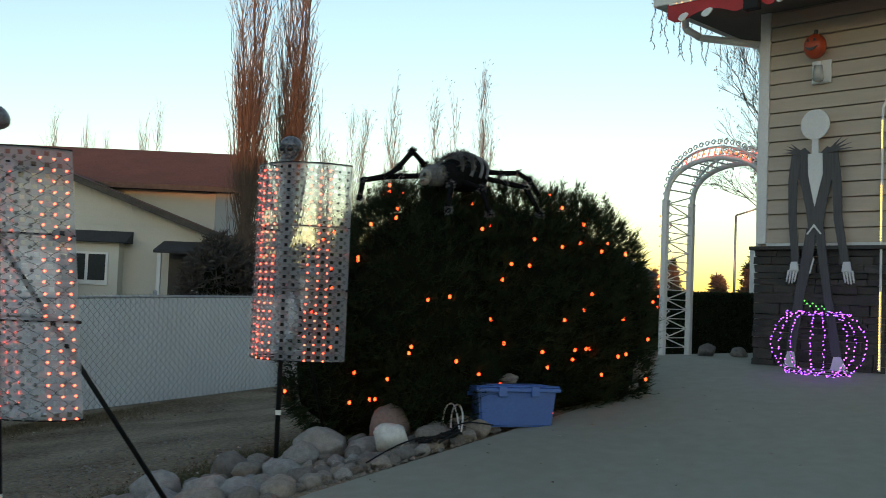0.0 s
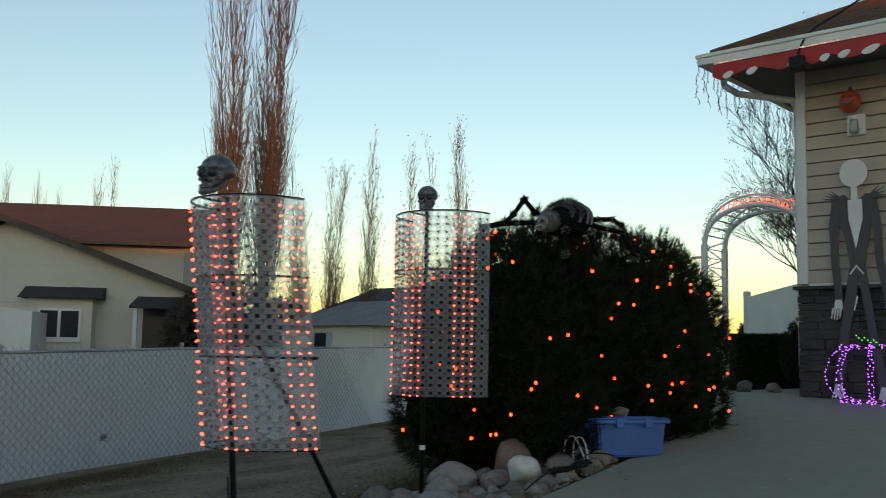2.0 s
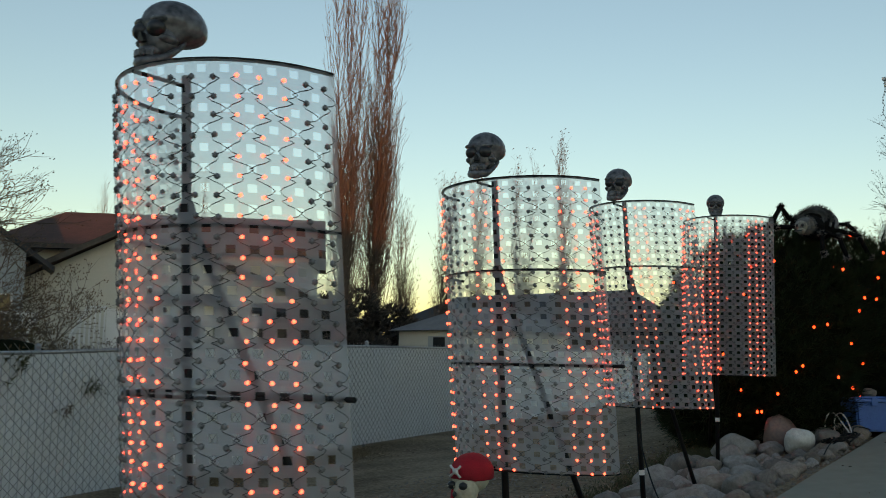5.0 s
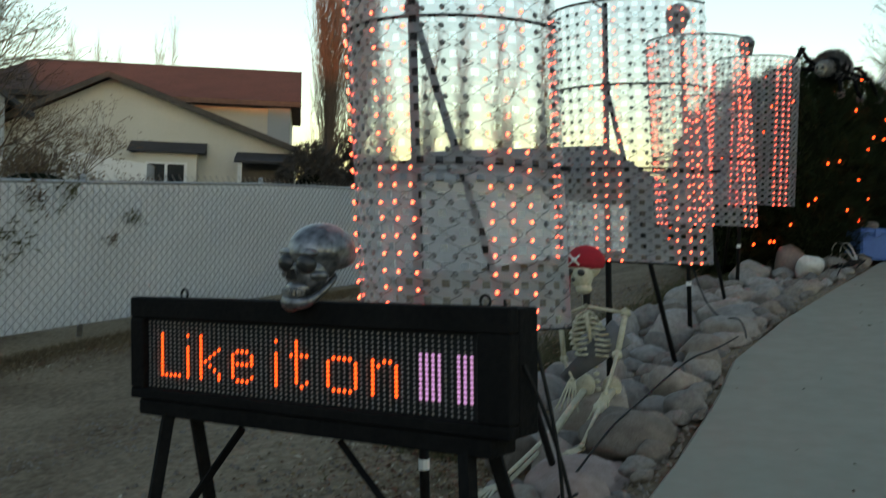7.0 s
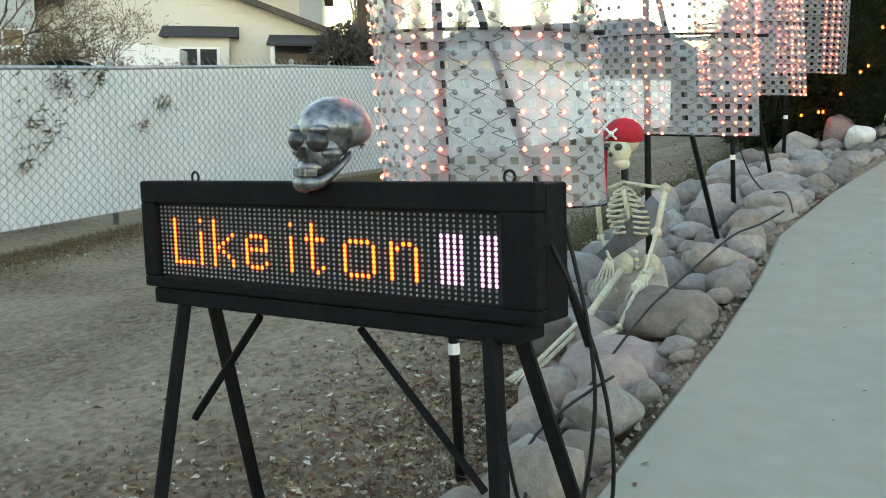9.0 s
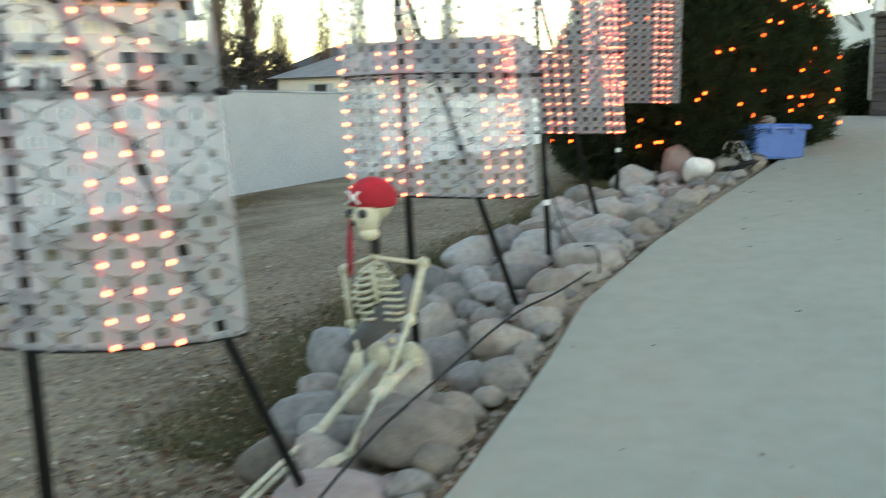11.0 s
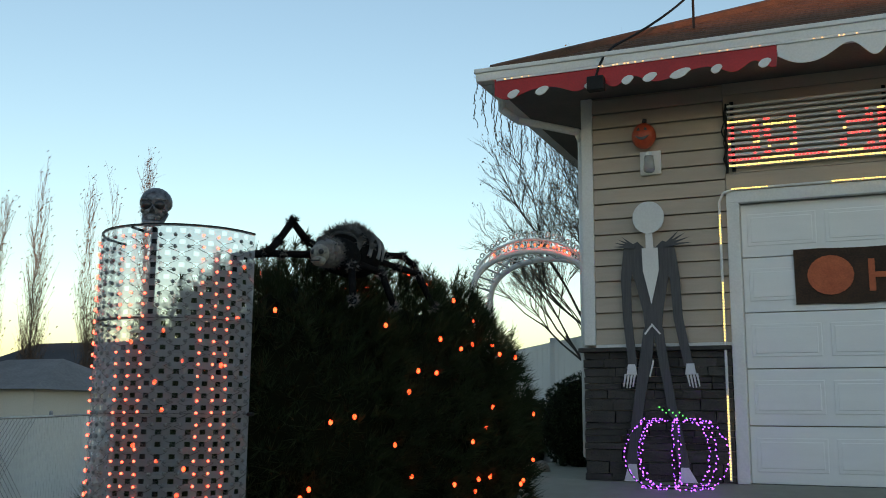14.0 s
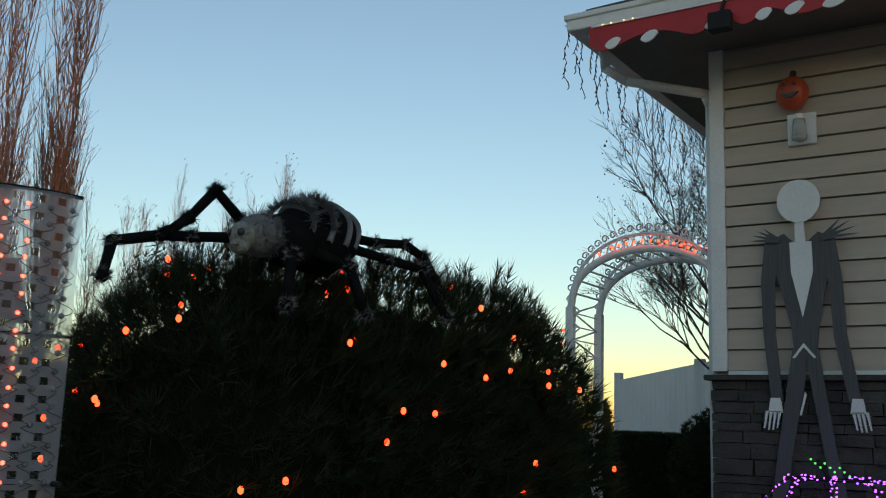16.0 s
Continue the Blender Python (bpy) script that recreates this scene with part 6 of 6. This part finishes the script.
        lv += [(x - c, y - d, z), (x + d * 0.5, y - c * 0.5, z + r.uniform(0, 0.015)), (x + c, y + d, z + r.uniform(0, 0.012)), (x - d * 0.5, y + c * 0.5, z + 0.004)]
        lf.append((k, k + 1, k + 2, k + 3))
    tagged(quick("dead_leaves", lv, lf, M_LITTER), "scattered brown dead leaves on the soil", "leaves", kind="stuff")
    def blades(n, place, tall, label, material, name):
        gv, gf = [], []
        for _ in range(n):
            x, y = place()
            z = ground_z(x, y)
            a, h = r.random() * 6.28, r.uniform(0.4, 1.0) * tall
            k = len(gv)
            gv += [(x, y, z - 0.01), (x + 0.009 * math.cos(a), y + 0.009 * math.sin(a), z - 0.01), (x + r.gauss(0, 0.04), y + r.gauss(0, 0.04), z + h)]
            gf.append((k, k + 1, k + 2))
        tagged(quick(name, gv, gf, material), label, "grass", kind="stuff")
    def by_fence():
        y = r.uniform(-6, 16)
        wide = 0.30 + 0.12 * noise.noise((y * 0.9, 3, 0))
        return fence_x(y) + 0.03 + abs(r.gauss(0, wide)), y
    def by_rocks():
        y = r.uniform(0.3, 6.2)
        wide = 0.28 + 0.12 * noise.noise((y * 0.8, 9, 0))
        return edge_x(y) - 1.0 - abs(r.gauss(0, wide)), y
    def by_sign():
        y = r.uniform(-4, 1)
        return edge_x(y) - 0.35 - abs(r.gauss(0, 0.5)), y
    blades(42000, by_fence, 0.075, "brown dead grass along the foot of the fence", M_STRAW, "dry_grass")
    blades(30000, by_rocks, 0.05, "short olive grass beside the rocks", M_GRASS, "short_grass")
    blades(9000, by_sign, 0.035, "thin dry grass among the leaf litter", M_GRASS, "sparse_grass")
    lv, lf = [], []
    for _ in range(110):
        y = r.uniform(-4, 8.5)
        x = edge_x(y) + 0.05 + abs(r.gauss(0, 1.1))
        a, s = r.random() * 6.28, r.uniform(0.006, 0.016)
        c, d = math.cos(a) * s, math.sin(a) * s
        z = drive_z(y) + 0.003
        k = len(lv)
        lv += [(x - c, y - d, z), (x + d * 0.5, y - c * 0.5, z + 0.006), (x + c, y + d, z + 0.002), (x - d * 0.5, y + c * 0.5, z)]
        lf.append((k, k + 1, k + 2, k + 3))
    tagged(quick("driveway_leaves", lv, lf, M_LITTER), "few dead leaf scraps on the concrete", "leaves", kind="stuff")


rocks()

# ---- cables ----
def ground_cable(pts, r=0.005, lift=0.03, label="black extension cord lying over the rocks"):
    cable("power_cord", [(x, y, ground_z(x, y) + lift + dz) for x, y, dz in pts], r, M_BLACK, label)


ground_cable([(-3.45, 2.2, 0.05), (-3.6, 2.5, 0.14), (-3.85, 2.7, 0.12), (-4.1, 2.9, 0.35), (-4.2, 2.95, 0.6)])
ground_cable([(-3.0, -0.4, 0.1), (-3.1, 0.1, 0.2), (-3.2, 0.5, 0.18), (-3.3, 1.2, 0.2), (-3.4, 1.7, 0.1), (-3.5, 2.2, 0.06)])
ground_cable([(-2.6, -1.35, 0.4), (-2.58, -1.3, 0.1), (-2.7, -1.1, 0.05), (-2.95, -0.8, 0.15), (-2.9, -0.4, 0.12)])
ground_cable([(-2.39, -1.40, 0.75), (-2.33, -1.36, 0.5), (-2.38, -1.3, 0.2), (-2.45, -1.25, 0.02)])
ground_cable([(-2.41, -1.42, 0.72), (-2.30, -1.30, 0.4), (-2.42, -1.15, 0.05)])
ground_cable([(-3.9, 5.0, 0.03), (-4.0, 5.4, 0.1), (-3.95, 5.7, 0.05), (-4.05, 5.95, 0.12), (-4.0, 6.2, 0.03)])
for k in range(6):
    a = k * 1.1
    ground_cable([(-4.12 + 0.1 * math.cos(a + q) + 0.02 * k, 5.75 + 0.16 * math.sin(a + q), 0.02 + 0.05 * (q % 2)) for q in range(6)], 0.007, 0.03, "tangled black cord beside the bin")
for k in range(2):
    cable("extension_cable", [(-4.2 - 0.08 * k, 6.0, ground_z(-4.2, 5.95) + 0.02), (-4.24 - 0.08 * k, 6.02, -0.28), (-4.18 - 0.06 * k, 6.04, -0.2), (-4.10 - 0.06 * k, 6.02, -0.30), (-4.02, 5.9, ground_z(-4, 5.9) + 0.03)], 0.006, M_WHITE, "looped white cord beside the bin")


# ---- planting behind the arch ----
def hedge(name, lobes, label, seed, core=0.93, count=2200, material=None, leaf=0.05):
    root = tagged(empty(name), label, "hedge")
    # near-black lobes: shade between the leaves is painted into the core
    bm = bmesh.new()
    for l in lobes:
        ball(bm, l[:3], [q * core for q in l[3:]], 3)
    part("core", bm, M_CORE_SHADE, root, smooth=True)
    tagged(tufts("leaves", blob_points(lobes, count, seed, min(core, 0.9)), material or M_NEEDLE, root, 8, leaf, leaf * 0.12, 0.1, seed), "tiny dark leaves", kind="stuff")


hedge("round_bush", [(-4.62, 12.3, 0.45, 0.62, 0.6, 0.55)], "clipped round dark green bush beside the garage", 41)


def box_hedge():
    root = tagged(empty("box_hedge"), "low clipped dark green hedge with a flat top", "hedge")
    # near-black block inside, its colour serving as shade behind the leaves
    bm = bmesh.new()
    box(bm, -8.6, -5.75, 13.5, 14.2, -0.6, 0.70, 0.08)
    part("core", bm, M_CORE_SHADE, root)
    pts = []
    r = random.Random(44)
    for _ in range(4200):
        f = r.random()
        x = r.uniform(-8.6, -5.75)
        if f < 0.45:
            pts.append((Vector((x, r.uniform(13.5, 14.2), 0.70)), Vector((0, 0, 1))))
        elif f < 0.85:
            pts.append((Vector((x, 13.5, r.uniform(-0.4, 0.70))), Vector((0, -1, 0))))
        else:
            pts.append((Vector((-5.75, r.uniform(13.5, 14.2), r.uniform(-0.4, 0.70))), Vector((1, 0, 0))))
    tagged(tufts("leaves", pts, M_NEEDLE, root, 8, 0.05, 0.006, 0.1, 45), "tiny dark leaves", kind="stuff")


box_hedge()

hedge("thicket", [(-20.0, 13.9, 0.3, 0.9, 0.9, 1.5), (-20.6, 15.4, 0.4, 1.0, 1.0, 1.7), (-20.6, 16.8, 0.2, 1.0, 1.0, 1.5), (-19.6, 14.9, -0.2, 0.9, 0.9, 1.0)], "dark brown leafless thicket round the foot of the poplars", 57, 0.55, 3800, M_GBARK, 0.22)


def white_fence():
    """White boarded fence that recedes behind the garage."""
    root = tagged(empty("white_fence"), "plain white boarded fence behind the garden arch", "fence")
    a, b = Vector((-7.4, 16.0, -0.2)), Vector((-3.6, 10.9 + 0.6, -0.1))
    d = (b - a)
    n = 34
    for i in range(n):
        p, q = a + d * (i / n), a + d * ((i + 1) / n - 0.001)
        m = d.normalized()
        nn = Vector((m.y, -m.x, 0)) * 0.02
        bm = bmesh.new()
        poly(bm, [p - nn, q - nn, q + nn, p + nn], (0, 0, 1.62))
        part("board", bm, M_WHITE, root)
    for u in (0, 0.5, 1):
        p = a + d * u
        part("post", box(bmesh.new(), p.x - 0.05, p.x + 0.05, p.y - 0.05, p.y + 0.05, -0.4, 1.52, 0.01), M_WHITE, root)


white_fence()


def bare_tree(x, y, h, spread, seed, name="bare_tree", label="leafless spreading tree with dark twigs and a few dead leaves", material=None, z0=None, levels=5, leaf=0.3, wide=1.05):
    r = random.Random(seed)
    material = material or M_GBARK
    root = tagged(empty(name, pose(x, y, ground_z(x, y) if z0 is None else z0)), label, "tree")
    verts, faces, lv, lf = [], [], [], []
    def stick(a, b, ra, rb):
        if x + max(a.x, b.x) > -4.1 and y > 9:      # clear of the garage wall
            return
        d = (b - a).normalized()
        s = d.cross(Vector((0.31, 0.87, 0.12))).normalized()
        t = d.cross(s)
        k = len(verts)
        for p, q in ((a, ra), (b, rb)):
            verts.extend([p + s * q, p + t * q, p - s * q, p - t * q])
        faces.extend([(k, k + 1, k + 5, k + 4), (k + 1, k + 2, k + 6, k + 5), (k + 2, k + 3, k + 7, k + 6), (k + 3, k, k + 4, k + 7)])
    def grow(p, d, L, rad, lev):
        q = p + d * L * 0.5 + Vector((r.gauss(0, 0.03), r.gauss(0, 0.03), 0)) * L
        e = q + (d + Vector((r.gauss(0, 0.12), r.gauss(0, 0.12), 0.08))).normalized() * L * 0.5
        stick(p, q, rad, rad * 0.85)
        stick(q, e, rad * 0.85, rad * 0.66)
        if lev == 0:
            for _ in range(2):
                if r.random() < leaf:
                    k = len(lv)
                    c = e + Vector((r.gauss(0, 0.03), r.gauss(0, 0.03), -0.02))
                    lv.extend([c, c + Vector((0.012, 0.006, -0.018)), c + Vector((r.gauss(0, 0.006), -0.008, -0.026))])
                    lf.append((k, k + 1, k + 2))
            return
        for _ in range(r.choice((3, 3, 4)) if lev > 1 else 3):
            o = Vector((r.gauss(0, 1), r.gauss(0, 1), r.gauss(0, 0.55))).normalized()
            nd = (d * 0.9 + o * spread + Vector((0, 0, 0.12))).normalized()
            s = q.lerp(e, r.uniform(0.0, 1.0))
            grow(s, nd, L * r.uniform(0.58, 0.8), rad * 0.62, lev - 1)
    bm = bmesh.new()
    rod(bm, (0, 0, -0.1), (0, 0, h * 0.26), 0.03 * h / 3, 0.024 * h / 3, 8)
    part("trunk", bm, material, root, smooth=True)
    rod_top = h * 0.26
    for k in range(8):
        a = k * 2.4 + r.random()
        out = wide - 0.1 * k * wide
        grow(Vector((0, 0, min(rod_top, h * (0.12 + 0.025 * k)))), Vector((out * math.cos(a), out * math.sin(a), 0.75)).normalized(), h * (0.24 + 0.012 * k), 0.016 * h / 3, levels)
    tagged(quick("crown", verts, faces, material, root), "bare forking limbs and twigs", kind="stuff")
    if lf:
        tagged(quick("dead_leaves", lv, lf, M_LEAF, root), "few clinging dead leaves", kind="stuff")


bare_tree(-4.62, 13.0, 4.3, 0.5, 51, levels=6, leaf=0.13, wide=0.62)
bare_tree(-14.2, 1.2, 5.6, 0.8, 52, "bare_shrub", "leafless reddish-brown shrub growing over the fence", M_BARK, -1.4, 5, 0.9)
hedge("evergreen_shrub", [(-12.0, 2.5, 0.05, 0.5, 0.9, 0.42), (-12.3, 1.2, 0.0, 0.6, 0.9, 0.5), (-12.6, 0.1, 0.1, 0.6, 0.9, 0.6)], "olive-green shrub poking over the fence", 55, 0.55, 1800, M_STRAW)
bare_tree(-12.6, 3.2, 2.6, 0.9, 53, "bare_shrub", "leafless reddish-brown shrub growing over the fence", M_BARK, -1.4, 5, 0.9)
bare_tree(-12.9, 0.8, 3.2, 0.8, 54, "bare_shrub", "leafless reddish-brown shrub growing over the fence", M_BARK, -1.4, 5, 0.9)
for k, (y, z, s) in enumerate(((2.62, -0.18, 0.09), (2.3, -0.42, 0.05), (1.05, -0.40, 0.22), (1.35, -0.05, 0.12), (1.75, 0.02, 0.1), (0.9, -0.75, 0.05), (6.5, -0.75, 0.04))):
    x = fence_x(y) + 0.06
    pts = [(Vector((x + abs(rnd.gauss(0, 0.02)), y + rnd.gauss(0, s * 0.6), z + rnd.gauss(0, s * 0.6))), Vector((0.6, 0, 0))) for _ in range(int(260 * s))]
    ob = tufts("vine_sprig", pts, M_LEAF if k % 2 else M_GRASS, None, 6, 0.06, 0.006, 0, 60 + k)
    tagged(ob, "withered vine sprig caught in the fence mesh", "vine", kind="stuff")


# ---- other far things ----
def shed(x0, x1, y, z0, eave, ridge, m_wall, m_roof, label, deep=3.0, window=True):
    root = tagged(empty("garden_shed"), label, "shed")
    part("wall", box(bmesh.new(), x0, x1, y, y + deep, z0, eave), m_wall, root)
    bm = bmesh.new()
    o = 0.2
    a = [bm.verts.new(p) for p in ((x0 - o, y - o, eave - 0.03), (x1 + o, y - o, eave - 0.03), (x1 + o, y + deep + o, eave - 0.03), (x0 - o, y + deep + o, eave - 0.03))]
    t = [bm.verts.new((x0 + 0.8, y + deep / 2, ridge)), bm.verts.new((x1 - 0.8, y + deep / 2, ridge))]
    for f in ((a[0], a[1], t[1], t[0]), (a[1], a[2], t[1]), (a[2], a[3], t[0], t[1]), (a[3], a[0], t[0])):
        bm.faces.new(f)
    bm.faces.new(a[::-1])
    part("roof", bm, m_roof, root)
    if window:
        xm = x0 + 1.05
        fr = part("window", box(bmesh.new(), xm, xm + 0.75, y - 0.03, y - 0.002, eave - 0.55, eave - 0.17), M_GSIDE, root)
        part("pane", box(bmesh.new(), xm + 0.18, xm + 0.57, y - 0.036, y - 0.031, eave - 0.52, eave - 0.2), M_GLASS, fr)


shed(-19.0, -15.9, 15.5, -1.2, 1.0, 1.62, M_CREAM, M_GROOF, "small cream garden shed with a grey roof", 3.0)
shed(-28.2, -18.6, 24.0, -1.2, 1.55, 2.85, M_GBARK, M_DROOF, "dark brown bungalow with a black roof", 6.0, False)


def grey_house():
    n = Vector((0.93, -0.37, 0)).normalized()
    w = Vector((-n.y, n.x, 0))
    O = Vector((-27.0, 9.41, 0))
    root = tagged(empty("grey_house", Matrix(((w.x, -n.x, 0, O.x), (w.y, -n.y, 0, O.y), (0, 0, 1, 0), (0, 0, 0, 1)))), "grey-blue sided house with a white deck beside the cream house", "house")
    bm = bmesh.new()
    poly(bm, [(0, 0, -1.5), (0, 0, 2.9), (-3.0, 0, 4.9), (-6.0, 0, 2.9), (-6.0, 0, -1.5)], (0, 8, 0))
    part("gable_wall", bm, M_GSIDE, root)
    for p, q in (((0.7, 2.35), (-3.0, 4.95)), ((-6.7, 2.35), (-3.0, 4.95))):
        bm = bmesh.new()
        poly(bm, [(p[0], -0.4, p[1]), (q[0], -0.4, q[1]), (q[0], -0.4, q[1] + 0.14), (p[0], -0.4, p[1] + 0.14)], (0, 8.8, 0))
        part("gable_roof", bm, M_DROOF, root)
    fr = part("window", box(bmesh.new(), -1.35, -0.25, -0.05, -0.002, 0.3, 1.75), M_WHITE, root)
    for x in (-1.3, -0.78):
        part("pane", box(bmesh.new(), x, x + 0.46, -0.058, -0.051, 0.35, 1.7), M_GLASS, fr)
    part("deck_rail", box(bmesh.new(), -3.5, 0.3, -2.05, -1.95, 1.12, 1.2), M_WHITE, root)
    part("deck", box(bmesh.new(), -3.5, 0.0, -2.0, -0.01, -0.1, 0.1), M_WHITE, root)
    for i in range(26):
        x = -3.45 + i * 0.14
        part("baluster", box(bmesh.new(), x, x + 0.05, -2.03, -1.97, 0.1, 1.12), M_WHITE, root)
    part("stair_rail", rod(bmesh.new(), (0.3, -2.0, 1.16), (-0.6, -2.0, -0.1), 0.09, 0.09, 4), M_WHITE, root)


grey_house()


def street_lamp(x, y, h):
    root = tagged(empty("street_lamp", pose(x, y, ground_z(x, y))), "tall curved-arm street lamp in the distance", "street lamp")
    part("pole", rod(bmesh.new(), (0, 0, 0), (0, 0, h), 0.09, 0.06), M_WIRE, root, smooth=True)
    part("arm", rod(bmesh.new(), (0, 0, h), (1.1, 0.3, h + 0.35), 0.05, 0.04), M_WIRE, root, smooth=True)
    part("lantern", box(bmesh.new(), 1.0, 1.7, 0.2, 0.45, h + 0.3, h + 0.42, 0.03), M_WIRE, root)


street_lamp(-28, 52, 6.5)


def far_trees():
    r = random.Random(70)
    for k in range(26):
        x, y = -44 + k * 1.35 + r.gauss(0, 0.5), 62 + r.gauss(0, 3) + 0.2 * k
        h = r.uniform(2.6, 4.6)
        root = tagged(empty("conifer_tree", pose(x, y, -0.7)), "distant reddish-brown conifer on the skyline", "tree", group="trees on the skyline")
        pts = []
        for _ in range(220):
            z = r.random() ** 1.3
            a = r.random() * 6.28
            q = (1 - z) * 0.85 * (0.6 + 0.4 * r.random())
            pts.append((Vector((q * math.cos(a), q * math.sin(a), 0.3 + z * h)), Vector((math.cos(a), math.sin(a), 0.2))))
        tagged(tufts("crown", pts, M_BARK if k % 3 else M_NEEDLE, root, 6, 0.5, 0.07, 0.3, 71 + k), "ragged crown", kind="stuff")
        part("trunk", rod(bmesh.new(), (0, 0, -0.2), (0, 0, h), 0.12, 0.03), M_GBARK, root)


far_trees()
